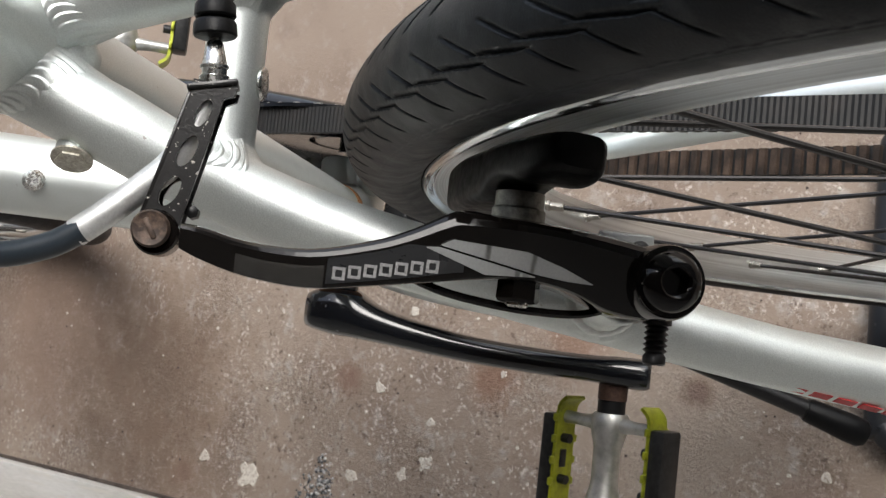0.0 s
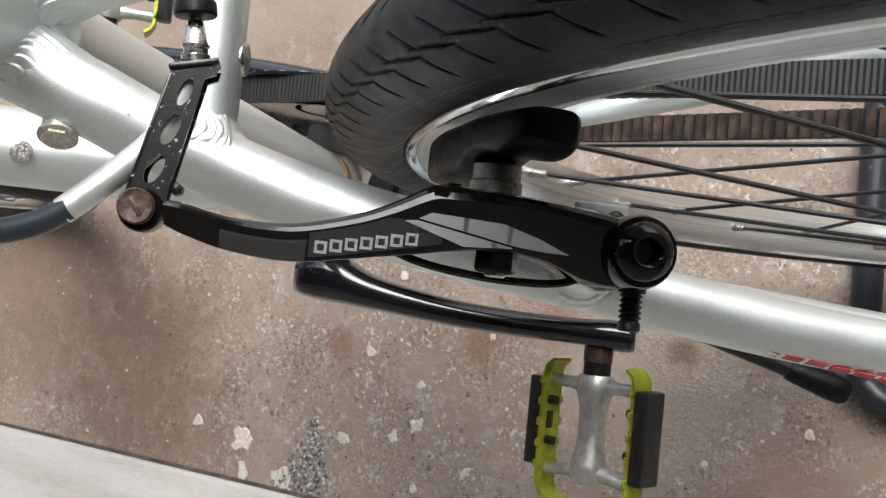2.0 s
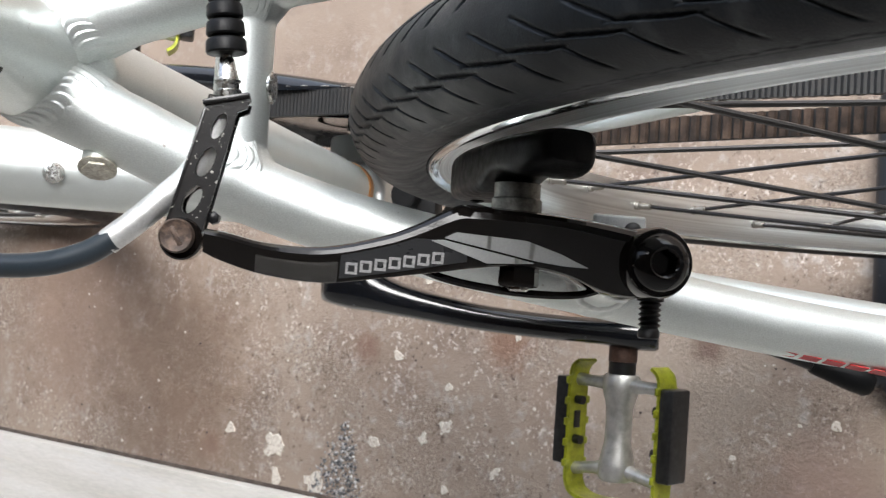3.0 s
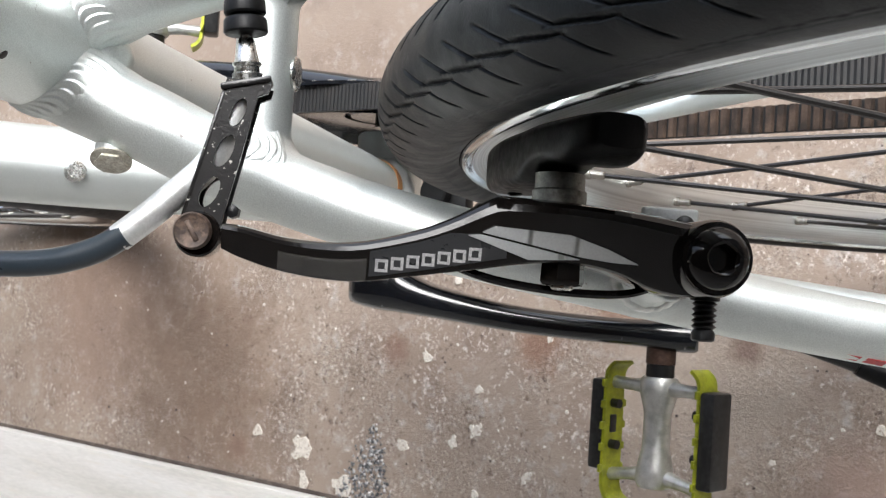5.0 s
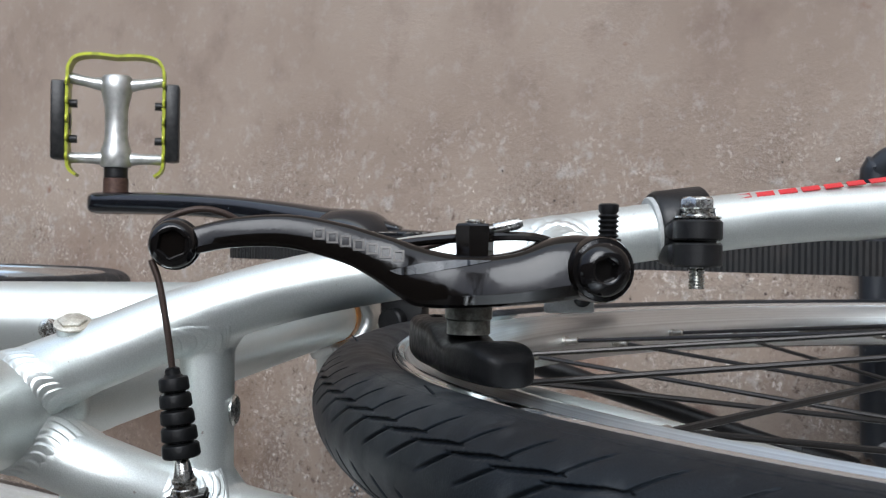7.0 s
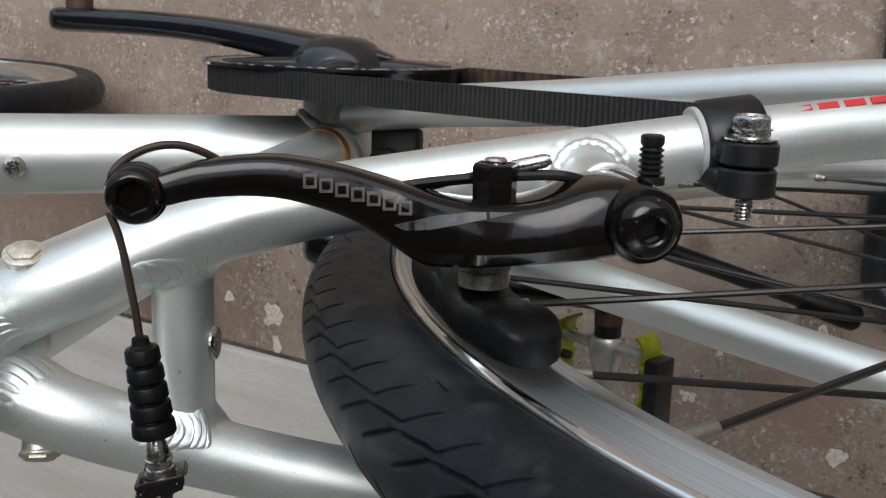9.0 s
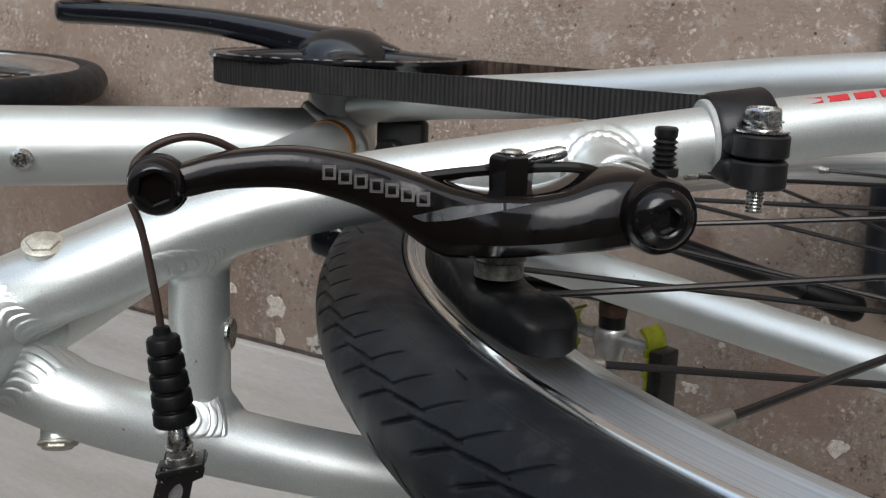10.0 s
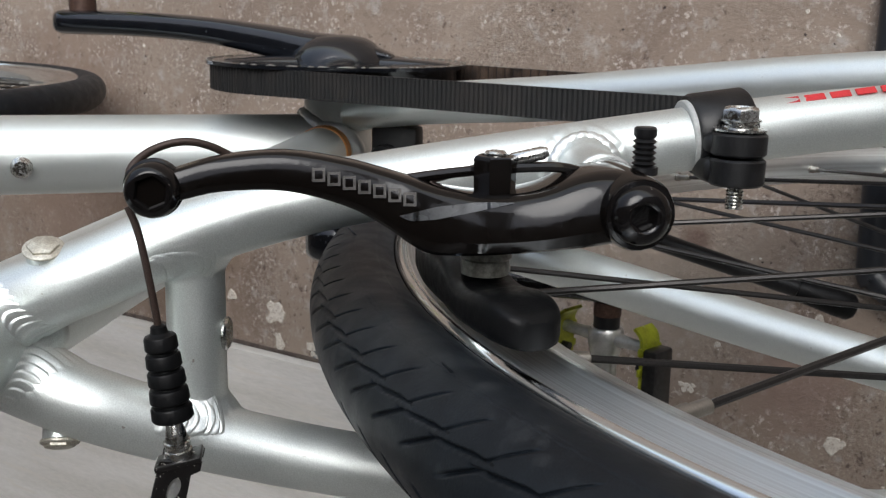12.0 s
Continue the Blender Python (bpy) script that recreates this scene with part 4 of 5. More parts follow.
    rings = []
    n = 64
    for k in range(n + 1):
        f = k / n
        a = radians(42.0 + 13.1 * f if s < 0 else 40.8 + 14.6 * f)
        near, far = min(1.0, f / 0.13), min(1.0, (1 - f) / 0.11)
        blunt, tip = (0.3, 0.45) if s > 0 else (0.74, 0.66)
        end = (blunt + (1 - blunt) * math.sqrt(1 - (1 - near) ** 2)) * (tip + (1 - tip) * math.sqrt(1 - (1 - far) ** 2))
        r = 0.3158 - 0.0006 * math.cos(f * 6)
        rad = Vector((0, math.cos(a), math.sin(a)))
        # the rubber swells round the post and tapers to a wing
        boss = 1 / (1 + math.exp((f - 0.6) * 30))
        inner = 0.0148
        outer = inner + (0.0086 + 0.0042 * boss + 0.0016 * math.exp(-((f - 0.86) / 0.1) ** 2)) * (0.45 + 0.55 * end)
        tall = 0.0088 * end * (0.86 + 0.14 * math.exp(-((f - 0.78) / 0.2) ** 2) + 0.08 * math.exp(-((f - 0.3) / 0.16) ** 2))
        c = Vector((s * (inner + outer) / 2, AXLE.y + r * math.cos(a), AXLE.z + r * math.sin(a)))
        rings.append(squarish(c, (outer - inner) / 2, tall, EX, rad, 48, 4.6))
    bm = bmesh.new()
    loft(bm, rings)
    pad = bike("brake_pad", bm, PAD, arm, "black rubber brake shoe")
    # raised drop-shaped mark beside the post
    a = radians(44.2)
    rad, along = Vector((0, math.cos(a), math.sin(a))), Vector((0, -math.sin(a), math.cos(a)))
    c = Vector((s * 0.0278, AXLE.y, AXLE.z)) + rad * 0.3166
    bm = bmesh.new()
    tube(bm, [c + along * 0.0026 * math.cos(q) + rad * 0.0012 * math.sin(q) * (1.3 + 0.5 * math.cos(q)) for q in (math.pi * k / 6 for k in range(13))], 0.0003, seg=6, n=2)
    bike("pad_mark", bm, PAD, pad)
    return arm


arm_left, arm_right = brake_arm(-1), brake_arm(1)


def lay(bm, s, outline, raise_mm, steps=1):
    """A thin sheet that follows the arm's front: outline of (v, u), v outward."""
    low = [bm.verts.new(bk(s * v, u, arm_front(s, u, v) + 0.02)) for v, u in outline]
    high = [bm.verts.new(bk(s * v, u, arm_front(s, u, v) + raise_mm)) for v, u in outline]
    bm.faces.new(low)
    bm.faces.new(high)
    for k in range(len(low)):
        bm.faces.new((low[k], low[(k + 1) % len(low)], high[(k + 1) % len(low)], high[k]))


def band(bm, s, u0, u1, inner, outer, raise_mm, n=14):
    """A strip along the arm between two edges given as functions of u."""
    for k in range(n):
        a, c = u0 + (u1 - u0) * k / n, u0 + (u1 - u0) * (k + 1) / n
        lay(bm, s, [(inner(a), a), (outer(a), a), (outer(c), c), (inner(c), c)], raise_mm)


def edge(u, f, s=-1):
    for a, c in zip(ARM_KEYS[s], ARM_KEYS[s][1:]):
        if a.x >= u >= c.x:
            k = a.lerp(c, (a.x - u) / (a.x - c.x))
            return (k.y + k.z) / 2 + f * (k.z - k.y) / 2
    return 45.0


# printed field, painted facet sheen and print on the left arm
bm = bmesh.new()
band(bm, -1, 73, 44, lambda u: edge(u, -0.45 + (0.0 if u > 56 else (56 - u) * 0.075)), lambda u: edge(u, 0.78), 0.12)
bike("printed_field", bm, GREY_LABEL, arm_left, sharp=20)
def along(u, *knots):
    """Straight from knot to knot, each an along-value and its edge."""
    for (a, p), (c, q) in zip(knots, knots[1:]):
        if a >= u >= c:
            return p + (q - p) * (a - u) / (a - c)
    return knots[-1][1]


# pale sheen of two facets, put into thin grey sheets
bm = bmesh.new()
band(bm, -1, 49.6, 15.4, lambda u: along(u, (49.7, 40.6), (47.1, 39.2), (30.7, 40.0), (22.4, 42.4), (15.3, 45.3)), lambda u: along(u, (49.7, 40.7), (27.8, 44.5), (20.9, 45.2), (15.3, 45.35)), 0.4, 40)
bike("sheen_sheet", bm, FACET_SHEEN, arm_left, sharp=20)
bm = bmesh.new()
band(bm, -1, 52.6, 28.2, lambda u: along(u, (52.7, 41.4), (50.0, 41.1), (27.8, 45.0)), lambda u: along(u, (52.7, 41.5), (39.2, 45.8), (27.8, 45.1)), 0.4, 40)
bike("sheen_sheet", bm, FACET_SHEEN, arm_left, sharp=20)
# fainter sheen along the right arm's crease, painted as a grey sheet
bm = bmesh.new()
band(bm, 1, 52.3, 27.2, lambda u: along(u, (52.4, 42.1), (50.1, 41.1), (44.7, 41.4), (27, 44.8)), lambda u: along(u, (52.4, 42.2), (44.4, 44.1), (36, 45.0), (27, 44.9)), 0.25, 40)
bike("crease_sheen", bm, FAINT_SHEEN, arm_right, sharp=20)
# one block of the mark for each character: printed on the left arm, embossed outlines in lighter grey on the right
for s, u0, v0, du, dv, mat in ((-1, 70.4, 49.1, 3.27, 0.62, LETTER_GREY), (1, 69.7, 50.9, 3.25, 0.86, EMBOSS)):
    for k in range(7):
        u, v = u0 - du * k, v0 - dv * k
        bm = bmesh.new()
        tall, wide, line, high = (1.35, 1.35, 0.62, 0.3) if s < 0 else (1.45, 1.4, 0.55, 0.32)
        for v1, v2, u1, u2 in ((-tall, line - tall, wide, -wide), (tall - line, tall, wide, -wide), (line - tall + 0.02, tall - line - 0.02, wide, wide - line), (line - tall + 0.02, tall - line - 0.02, line - wide, -wide)):
            lay(bm, s, [(v + v1, u + u1), (v + v2, u + u1), (v + v2, u + u2), (v + v1, u + u2)], high)
        bike("mark_block", bm, mat, arm_left if s < 0 else arm_right)
bm = bmesh.new()
band(bm, -1, 92, 73.5, lambda u: edge(u, -0.1), lambda u: edge(u, 0.98), 0.35)
bike("clear_film", bm, FILM, arm_left, "torn strip of clear film", sharp=20)
bm = bmesh.new()
hexagon(bm, bk(-39.9, 102.0, -13), EW0, 0.0015, 0.0055)
bike("set_screw", bm, MATT_BLACK, arm_left)
# link that carries the cable bend, on the left arm's end
bm = bmesh.new()
LINK = [(-12.6, 104.7), (-26, 107.8), (-40, 111.2), (-45, 112.6), (-48.2, 111.3), (-48.6, 108.0), (-46.5, 104.5), (-40, 103.2), (-28, 100.6), (-16.2, 98.2), (-15.2, 96.0), (-13.4, 95.6)]
HOLES = [(-19.6, 102.0, 3.0, 1.6), (-27.8, 104.2, 3.4, 1.9), (-36.4, 106.6, 3.2, 2.0)]


def pierced(bm, w, thick):
    """The link's side plate with its oval holes."""
    edges = []
    for loop in [[(v, u) for v, u in LINK]] + [[(v + a * math.cos(q) * 0.97 - b * math.sin(q) * 0.24, u + a * math.cos(q) * -0.24 + b * math.sin(q) * 0.97) for q in (2 * math.pi * j / 18 for j in range(18))] for v, u, a, b in HOLES]:
        vs = [bm.verts.new(bk(v, u, w)) for v, u in loop]
        edges += [bm.edges.new((vs[k], vs[(k + 1) % len(vs)])) for k in range(len(vs))]
    faces = [g for g in bmesh.ops.triangle_fill(bm, edges=edges, use_beauty=True)["geom"] if isinstance(g, bmesh.types.BMFace)]
    out = bmesh.ops.extrude_face_region(bm, geom=faces)
    bmesh.ops.translate(bm, verts=[g for g in out["geom"] if isinstance(g, bmesh.types.BMVert)], vec=EW * thick)


pierced(bm, -7.2, 0.0012)
pierced(bm, -14.6, 0.0012)
rounded(bm, Matrix.Translation(bk(-13.4, 100.8, -9)) @ BRAKE.to_3x3().to_4x4() @ pose(0, 0, 0, 0, 0, 14), (0.0014, 0.0105, 0.0075), 0.0004)
rounded(bm, Matrix.Translation(bk(-30, 108.7, -9)) @ BRAKE.to_3x3().to_4x4() @ pose(0, 0, 0, 0, 0, -14), (0.03, 0.001, 0.0062), 0.0004)
link = bike("cable_link", bm, CHIPPED_BLACK, label="chipped black cable link with oval holes")
bm = bmesh.new()
turned(bm, bk(-44.7, 109, -6.4), EW, [(0, 0.0038), (0.0046, 0.0038), (0.0052, 0.0034), (0.0049, 0.0026), (0.0048, 0.0001)], 28)
rounded(bm, Matrix.Translation(bk(-44.7, 109, -1.5)) @ BRAKE.to_3x3().to_4x4() @ pose(0, 0, 0, 0, 0, 30), (0.0045, 0.0011, 0.0006), 0.0002)
bike("link_rivet", bm, RUST, link, "rusty rivet")
# bent guide tube, outer cable, ferrule
bm = bmesh.new()
tube(bm, [bk(-14, 101.4, -10.6), bk(-24, 104.4, -10.6), bk(-30.5, 107.8, -10.6), bk(-36, 113, -10.8), bk(-42, 119.2, -11), bk(-47, 125, -11.5)], 0.0030, seg=18)
guide = bike("cable_guide_pipe", bm, SILVER_RAW, label="scuffed aluminium cable guide pipe")
bm = bmesh.new()
tube(bm, [bk(-46, 123.5, -11), bk(-50, 130, -12), bk(-53, 140, -14), bk(-54, 155, -18), bk(-53.5, 175, -22), bk(-52, 215, -28)], 0.0028, seg=18)
bike("outer_cable", bm, CABLE)
bm = bmesh.new()
turned(bm, bk(-12.6, 100.8, -9), bk(0, 102, -8) - bk(-12.6, 100.8, -9), [(0, 0.0031), (0.0016, 0.0031), (0.0018, 0.0026), (0.003, 0.0026), (0.0032, 0.0030), (0.0038, 0.0030), (0.0040, 0.0026), (0.0085, 0.0017), (0.009, 0.0013), (0.011, 0.0013)], 24)
bike("ferrule", bm, STEEL)
# ribbed rubber boot over the wire
bm = bmesh.new()
prof = []
for k in range(5):
    r = 0.0046 - 0.00024 * k
    h = 0.0040 * k
    prof += [(h + 0.0001, r - 0.0012), (h + 0.0003, r - 0.0003), (h + 0.0007, r), (h + 0.0030, r - 0.0001), (h + 0.0035, r - 0.0004), (h + 0.0037, r - 0.0012)]
prof += [(0.0202, 0.0019), (0.0216, 0.0017), (0.022, 0.001)]
turned(bm, bk(-3.4, 101.6, -7.4), bk(15.5, 103.8, -7.4) - bk(-3.4, 101.6, -7.4), prof, 36)
bike("cable_boot", bm, PAD, label="ribbed black rubber cable boot")
bm = bmesh.new()
tube(bm, [bk(14, 103.6, -7.4), bk(26, 105.2, -7.4), bk(38, 107.4, -8), bk(44, 109.5, -8.5)], 0.00085, seg=10)
tube(bm, [bk(47, 108.8, -9), bk(51.5, 109, -11.5), bk(55.0, 105, -15), bk(56.6, 99, -17), bk(55.5, 93, -18.5), bk(51, 84, -21), bk(46, 66, -24), bk(46.5, 48, -24), bk(50.5, 34, -21), bk(53.5, 24, -19)], 0.0009, seg=10)
bike("brake_wire", bm, WIRE, label="dark inner brake wire")
bm = bmesh.new()
turned(bm, bk(52.6, 26, -19.3), bk(55.2, 15.5, -18) - bk(52.6, 26, -19.3), [(0, 0.0012), (0.0005, 0.0016), (0.0075, 0.0016), (0.009, 0.001)], 14)
bike("wire_end_cap", bm, STEEL)
# cable clamp bolt on the right arm's end
bm = bmesh.new()
c = bk(47.9, 104, -10)
turned(bm, c, EW, [(0, 0.006), (0.0006, 0.0063), (0.002, 0.0063), (0.0024, 0.0058)], 36)
socket_bolt(bm, c + EW * 0.0024, EW, [(0, 0.0058), (0.0026, 0.0058), (0.0042, 0.0053), (0.0049, 0.0045), (0.0051, 0.0040)], 0.0034, 0.003)
bike("cable_clamp_bolt", bm, BOLT_BLACK)

# ---- cable clip collar on the right stay ----
stay_d = (bk(51.5, -17, -56) - bk(58.5, -69, -56)).normalized()
cc = bk(55.5, -38, -56)
bm = bmesh.new()
prof = [(-0.008, 0.0093), (-0.0078, 0.0104), (-0.007, 0.0110), (0.0068, 0.0110), (0.0078, 0.0104), (0.008, 0.0093)]
turned(bm, cc, stay_d, prof, 36)
collar = bike("stay_collar", bm, MATT_BLACK, label="black plastic collar with a steel bolt")
bm = bmesh.new()
turned(bm, cc, stay_d, [(-0.0072, 0.0084), (-0.0072, 0.0094), (0.0090, 0.0095), (0.0093, 0.0092), (0.0093, 0.0086)], 36)
bike("collar_sleeve", bm, SLEEVE, collar, "pale plastic sleeve")
for v0, v1 in ((50.9, 56.8), (43.2, 50.2)):
    bm = bmesh.new()
    turned(bm, bk(v0, -38.5, -42), EX, [(0, 0.0066), (0.0006, 0.0072), ((v1 - v0) / 1000 - 0.0006, 0.0072), ((v1 - v0) / 1000, 0.0066)], 28)
    rounded(bm, Matrix.Translation(bk((v0 + v1) / 2, -36.5, -48)) @ BRAKE.to_3x3().to_4x4(), ((v1 - v0) / 1000, 0.0125, 0.012), 0.0026, 4)
    bike("collar_lug", bm, MATT_BLACK, collar)
bm = bmesh.new()
turned(bm, bk(57.0, -38.5, -42), EX, [(0, 0.0064), (0.0003, 0.0068), (0.0008, 0.0068), (0.001, 0.0050), (0.0012, 0.0046), (0.0017, 0.0046), (0.0018, 0.0036), (0.0021, 0.0036), (0.0022, 0.0044), (0.0028, 0.0044), (0.003, 0.0038)], 28)
hexagon_head(bm, bk(59.8, -38.5, -42), EX, 0.0051, 0.0036)
prof = []
for k in range(7):
    prof += [(0.0009 * k, 0.0024), (0.0009 * k + 0.00045, 0.0019)]
turned(bm, bk(37.0, -38.5, -42), EX, prof + [(0.0065, 0.0022)], 14)
bike("collar_bolt", bm, STEEL, collar, "shiny zinc hexagon bolt with spring washer")

# red print on the outer sides of both stays: plain bars
for s in (1, -1):
    bm = bmesh.new()
    for k in range(9):
        u = -56 - 7.2 * k
        f = (-17 - u) / 52.0
        c0 = bk(s * (51.5 + 7.0 * f), u, -56)
        n = (EX * s * 0.88 + EW * 0.47).normalized()
        al = (bk(s * 52.5, -24, -56) - bk(s * 51.5, -17, -56)).normalized()
        up = al.cross(n).normalized()
        outline = [c0 + al * a + up * b for a, b in ((-0.0027, -0.0013), (0.0029, -0.0013), (0.0025, 0.0013), (-0.0031, 0.0013))]
        plate(bm, outline, 0.0084, n, 0.0003)
    bike("red_print", bm, RED)

# ---- cranks, belt, pedals ----
PEDAL_R, PEDAL_L = Vector((0, 0.632, 0.340)), Vector((0, 0.3117, 0.2284))


def crank(s, end):
    d = (end - BB).normalized()
    up = Vector((1, 0, 0)).cross(d)
    st = [(-0.034, 0.0565, 0.005, 0.003), (-0.024, 0.0575, 0.0095, 0.006)] if s > 0 else [(-0.018, 0.057, 0.0095, 0.0105)]
    st += [(-0.012, 0.058, 0.0145, 0.0095), (0.0, 0.058, 0.0185, 0.012), (0.015, 0.0595, 0.018, 0.0115)] if s > 0 else [(-0.012, 0.0565, 0.0155, 0.0125), (0.0, 0.0562, 0.0185, 0.0148), (0.012, 0.0575, 0.018, 0.0142), (0.024, 0.0612, 0.0165, 0.0115)]
    st += [(0.04, 0.0645, 0.0152, 0.0096), (0.08, 0.070, 0.0125, 0.008),
          (0.12, 0.0725, 0.0125, 0.0076), (0.155, 0.0732, 0.0135, 0.0076)]
    st += [(0.17, 0.0732, 0.0138, 0.0076), (0.181, 0.0732, 0.0122, 0.0075), (0.186, 0.0732, 0.0085, 0.0066)] if s > 0 else [(0.17, 0.0736, 0.0142, 0.0087), (0.186, 0.0738, 0.0135, 0.0088), (0.190, 0.0738, 0.0115, 0.0076)]
    path = smooth_path([Vector((a, b, 0)) for a, b, _, _ in st], 4)
    size = smooth_path([Vector((c, e, 0)) for _, _, c, e in st], 4)
    bm = bmesh.new()
    loft(bm, [squarish(BB + d * p.x + Vector((s * p.y, 0, 0)), q.x, q.y, up, Vector((1, 0, 0)), 20, 3.0) for p, q in zip(path, size)])
    arm = bike("crank_arm", bm, CRANK, label="black crank arm with scuffed paint")
    bm = bmesh.new()
    turned(bm, BB + Vector((s * 0.04, 0, 0)), Vector((s, 0, 0)), [(0, 0.011), (0.012, 0.011), (0.0285, 0.0105), (0.029, 0.008)], 24)
    bike("crank_bolt", bm, CRANK, arm)
    return arm


crank_right, crank_left = crank(1, PEDAL_R), crank(-1, PEDAL_L)


def pedal(s, end, tilt):
    """Pedal: hub and cross arms, two lime cages with rubber blocks, on its axle."""
    m = Matrix.Translation(end) @ Matrix.Rotation(radians(tilt), 4, "X") @ Matrix.Diagonal((s, 1, 1, 1))

    def at(x, y, z):
        return m @ Vector((x, y, z))
    bm = bmesh.new()
    turned(bm, at(0.0775, 0, 0), (s, 0, 0), [(0, 0.0084), (0.0125, 0.0084), (0.0127, 0.007), (0.021, 0.007)], 20)
    root = bike("pedal_axle", bm, RUST_DARK, label="dark rusty pedal axle")
    bm = bmesh.new()
    turned(bm, at(0.0975, 0, 0), (s, 0, 0), [(0, 0.0095), (0.002, 0.0108), (0.010, 0.0105), (0.02, 0.0078), (0.04, 0.0078), (0.052, 0.0105), (0.060, 0.0108), (0.0625, 0.009)], 24)
    hub = bike("pedal_body", bm, PEDAL_ALU, root, "cast aluminium pedal body")
    bm = bmesh.new()
    turned(bm, at(0.0902, 0, 0), (s, 0, 0), [(0, 0.0076), (0.0005, 0.008), (0.0078, 0.008), (0.0082, 0.0076)], 20)
    bike("axle_collar", bm, MATT_BLACK, root)
    for x, bend in ((0.1035, 0.0), (0.1535, 0.004)):
        for y in (-1, 1):
            bm = bmesh.new()
            tube(bm, [at(x, y * 0.006, 0), at(x + bend * 0.4, y * 0.018, 0.001), at(x + bend, y * 0.0305, 0.0)], [0.0052, 0.0036, 0.0038], seg=12, n=4)
            bike("cross_arm", bm, PEDAL_ALU, root)
    # cage: a bent strip with teeth on its edge
    bm = bmesh.new()
    for y in (-1, 1):
        run = [(0.0915, y * 0.0255), (0.0955, y * 0.0300), (0.103, y * 0.0315), (0.130, y * 0.0315), (0.158, y * 0.0315), (0.166, y * 0.0305), (0.1715, y * 0.026), (0.1735, y * 0.015), (0.1725, 0)]
        pts = smooth_path([(a, b, 0) for a, b in run], 4)
        rings = []
        for k, p in enumerate(pts):
            t = (pts[min(k + 1, len(pts) - 1)] - pts[max(k - 1, 0)]).normalized()
            nn = Vector((t.y, -t.x, 0))
            rings.append([at(*(p + nn * a + Vector((0, 0, b)))) for a, b in ((-0.001, -0.0085), (0.001, -0.0085), (0.001, 0.0085), (-0.001, 0.0085))])
        loft(bm, rings)
        for k in range(5):
            x = 0.104 + 0.0125 * k
            for z in (-1, 1):
                rounded(bm, m @ pose(x, y * 0.0315, z * 0.0092), (0.0045, 0.002, 0.004), 0.0006)
    bike("pedal_cage", bm, LIME, root, "lime green anodised pedal cage")
    for y in (-1, 1):
        for x in (0.116, 0.140):
            bm = bmesh.new()
            turned(bm, at(x, y * 0.0255, 0.002), m.to_3x3() @ Vector((0, y, 0)), [(0, 0.0028), (0.006, 0.0028)], 10)
            bike("block_screw", bm, MATT_BLACK, root)
    for y in (-1, 1):
        bm = bmesh.new()
        rounded(bm, m @ pose(0.1285, y * 0.0372, 0.0), (0.053, 0.0095, 0.018), 0.0018)
        bike("pedal_block", bm, BLOCK, root, "black rubber pedal block")
        # dark block that stands in for the open slot in the cage
        bm = bmesh.new()
        rounded(bm, m @ pose(0.128, y * 0.0316, 0.001), (0.0105, 0.0036, 0.0058), 0.0006)
        bike("slot_block", bm, BLOCK, root)
    return root


pedal(1, PEDAL_R, 45)
pedal(-1, PEDAL_L, -13)

# front and rear belt wheels
bm = bmesh.new()
ring_of(bm, BB, [(0.0525, 0.0785), (0.0545, 0.0785), (0.0545, 0.03), (0.046, 0.03), (0.044, 0.068), (0.038, 0.0715), (0.0525, 0.0715)], 96)
ring = bike("belt_wheel", bm, CRANK, label="black front belt wheel")
for k in range(5):
    a = radians(56 + 72 * k)
    d = Vector((0, math.cos(a), math.sin(a)))
    bm = bmesh.new()
    tube(bm, [BB + Vector((0.054, 0, 0)) + d * 0.01, BB + Vector((0.0545, 0, 0)) + d * 0.035, BB + Vector((0.053, 0, 0)) + d * 0.068], [0.0125, 0.0095, 0.0072], seg=16, flat=0.34, up=(1, 0, 0))
    bike("spider_arm", bm, CRANK, ring)
bm = bmesh.new()
turned(bm, BB + Vector((0.046, 0, 0)), (1, 0, 0), [(0, 0.026), (0.005, 0.031), (0.0105, 0.030), (0.0155, 0.0265), (0.0195, 0.022), (0.0225, 0.0165), (0.024, 0.008)], 48)
bike("spider_hub", bm, CRANK, ring)
bm = bmesh.new()
rnd = random.Random(31)
a = 0.0
while a < 354:
    wide, gap = rnd.uniform(1.5, 9.0), rnd.uniform(1.0, 5.0)
    rim_line = [BB + Vector((0.0546, 0.0768 * math.cos(q), 0.0768 * math.sin(q))) for q in (radians(a + wide * k / 4) for k in range(5))]
    tube(bm, rim_line, [0.0003, *[rnd.uniform(0.0007, 0.0013) for _ in range(3)], 0.0003], seg=8, n=2, flat=0.5, up=(1, 0, 0))
    a += wide + gap
bike("worn_edge", bm, NIPPLE, ring, "bright metal worn bare on the edge")
REAR = Vector((0, 0.0, 0.325))
bm = bmesh.new()
ring_of(bm, REAR, [(0.036, 0.036), (0.0545, 0.036), (0.0545, 0.02), (0.036, 0.02)], 48)
bike("rear_belt_wheel", bm, MATT_BLACK)


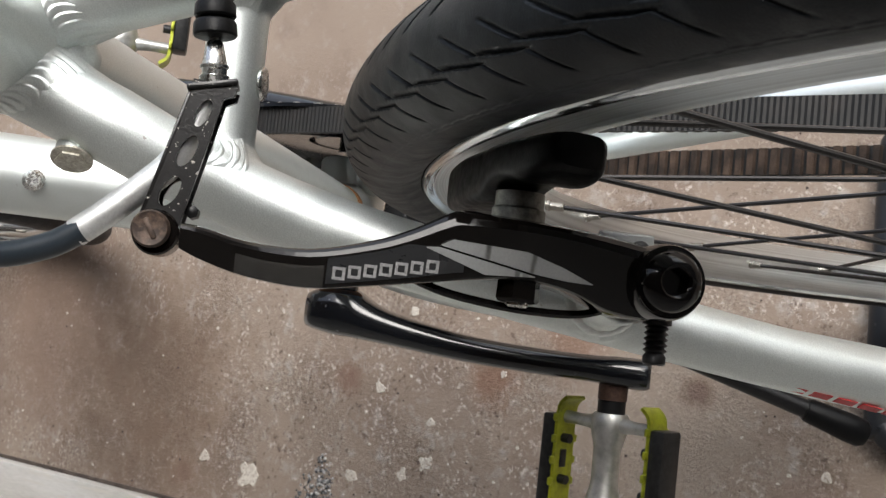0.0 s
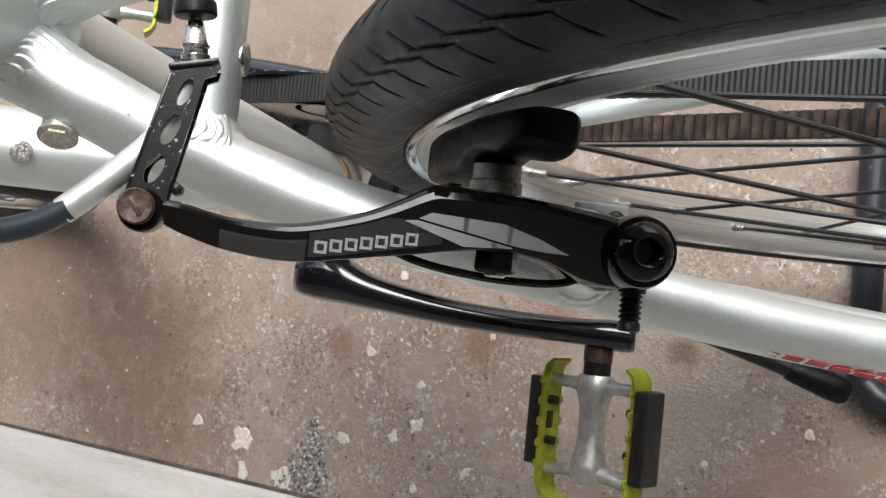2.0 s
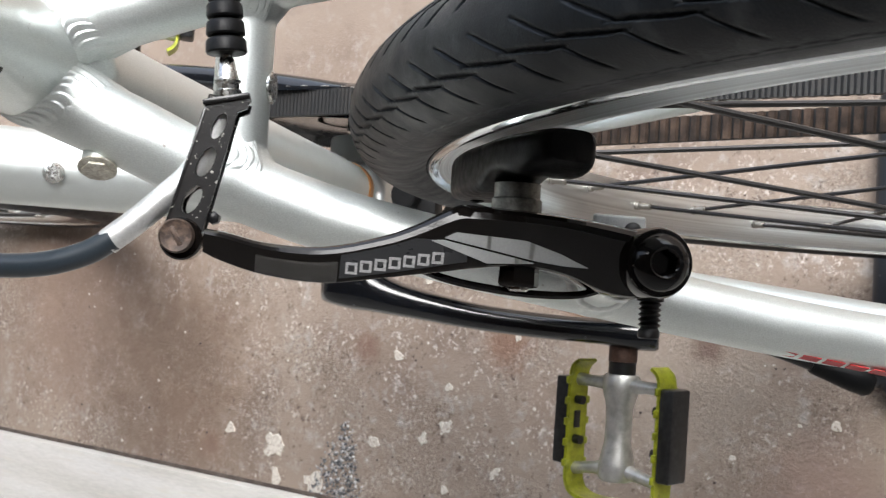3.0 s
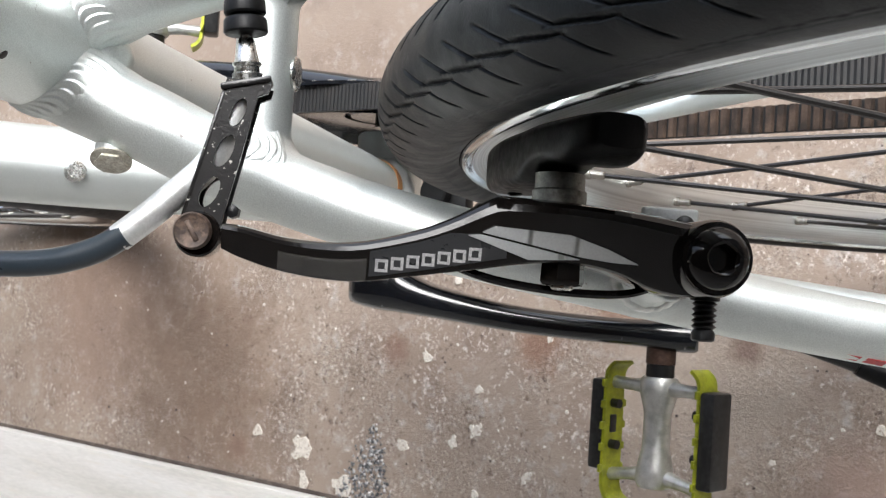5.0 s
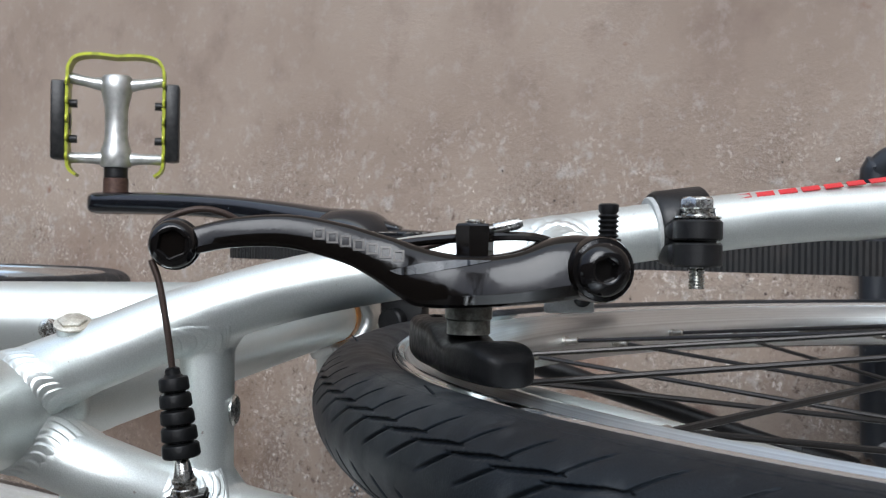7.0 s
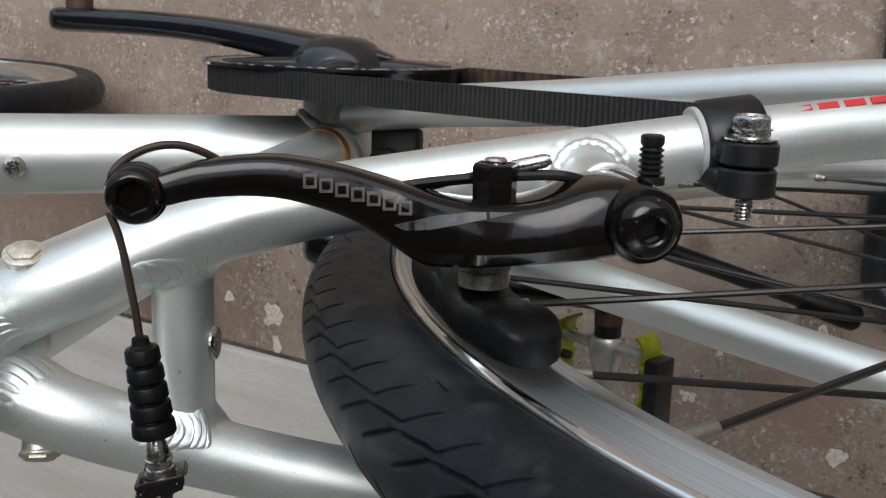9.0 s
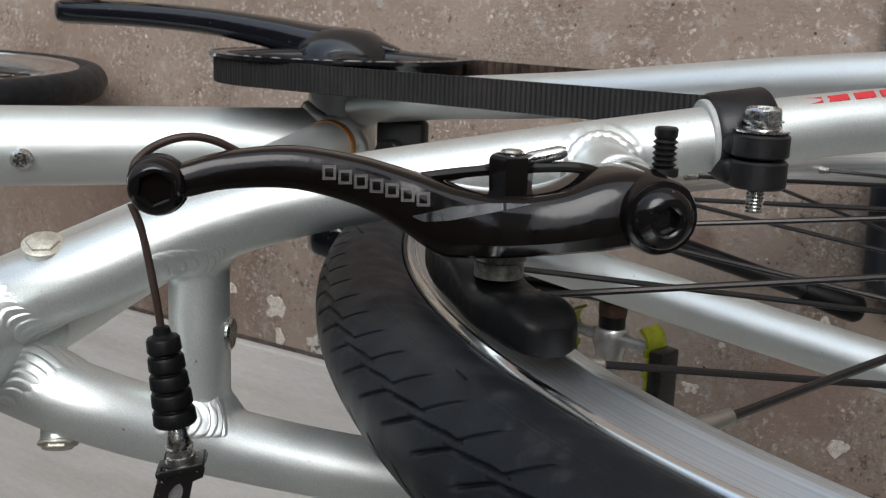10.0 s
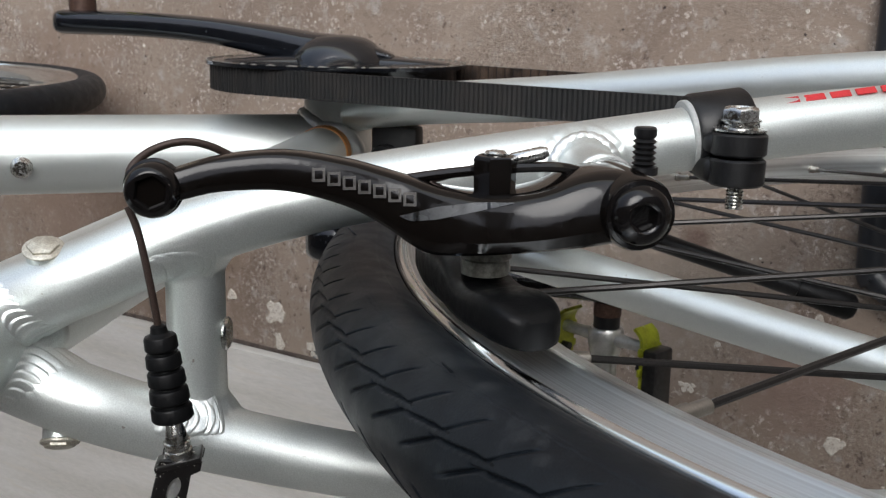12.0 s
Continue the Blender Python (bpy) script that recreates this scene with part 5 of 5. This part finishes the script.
def belt():
    """Toothed belt round both belt wheels: a flat back with teeth on the inner side."""
    r1, r2 = 0.0745, 0.0375
    off = BB - REAR
    dist = math.hypot(off.y, off.z)
    base = math.atan2(off.z, off.y)
    lean = math.acos((r1 - r2) / dist)
    pts = []
    for k in range(41):
        a = base - lean + 2 * lean * k / 40
        pts.append((BB.y + r1 * math.cos(a), BB.z + r1 * math.sin(a)))
    for k in range(41):
        a = base + lean + (2 * math.pi - 2 * lean) * k / 40
        pts.append((REAR.y + r2 * math.cos(a), REAR.z + r2 * math.sin(a)))
    pts.append(pts[0])
    # even steps, two to a tooth
    out, step, carry = [], 0.0013, 0.0
    for (a, b), (c, d) in zip(pts, pts[1:]):
        run = math.hypot(c - a, d - b)
        t = carry
        while t < run:
            out.append((a + (c - a) * t / run, b + (d - b) * t / run, (c - a) / run, (d - b) / run))
            t += step
        carry = t - run
    bm = bmesh.new()
    rows = []
    for k, (y, z, ty, tz) in enumerate(out):
        ny, nz = tz, -ty
        up = 0.00144 if k % 2 else 0.00099
        rows.append([bm.verts.new((x, y + ny * h, z + nz * h)) for x, h in ((0.038, up), (0.0525, up), (0.0525, -0.001), (0.038, -0.001))])
    for k in range(len(rows)):
        a, b = rows[k], rows[(k + 1) % len(rows)]
        for j in range(4):
            bm.faces.new((a[j], a[(j + 1) % 4], b[(j + 1) % 4], b[j]))
    teeth = bmesh.new()
    for y, z, ty, tz in out[::5]:
        ny, nz = tz, -ty
        ring1 = [Vector((0.0382, y + ty * a + ny * h, z + tz * a + nz * h)) for a, h in ((-0.0024, -0.0008), (-0.0017, -0.0034), (0.0017, -0.0034), (0.0024, -0.0008))]
        loft(teeth, [ring1, [p + Vector((0.0141, 0, 0)) for p in ring1]])
    return bm, teeth


band_mesh, teeth_mesh = belt()
drive = bike("drive_belt", band_mesh, BELT, label="dusty black toothed drive belt")
bike("belt_teeth", teeth_mesh, BELT_DUST, drive, "brown dusty belt teeth")

# ---- floor stand ----
bm = bmesh.new()
SZ = FLOOR + 0.011
tube(bm, [(0.118, -0.25, SZ), (0.118, 0.14, SZ), (0.117, 0.185, SZ), (0.108, 0.203, SZ), (0.09, 0.207, SZ), (-0.078, 0.204, SZ), (-0.096, 0.200, SZ), (-0.107, 0.182, SZ), (-0.108, 0.14, SZ), (-0.108, -0.25, SZ)], 0.011, seg=16, n=6)
tagged(part("bike_stand", bm, STAND), "black painted steel tube bicycle floor stand", "bike stand")
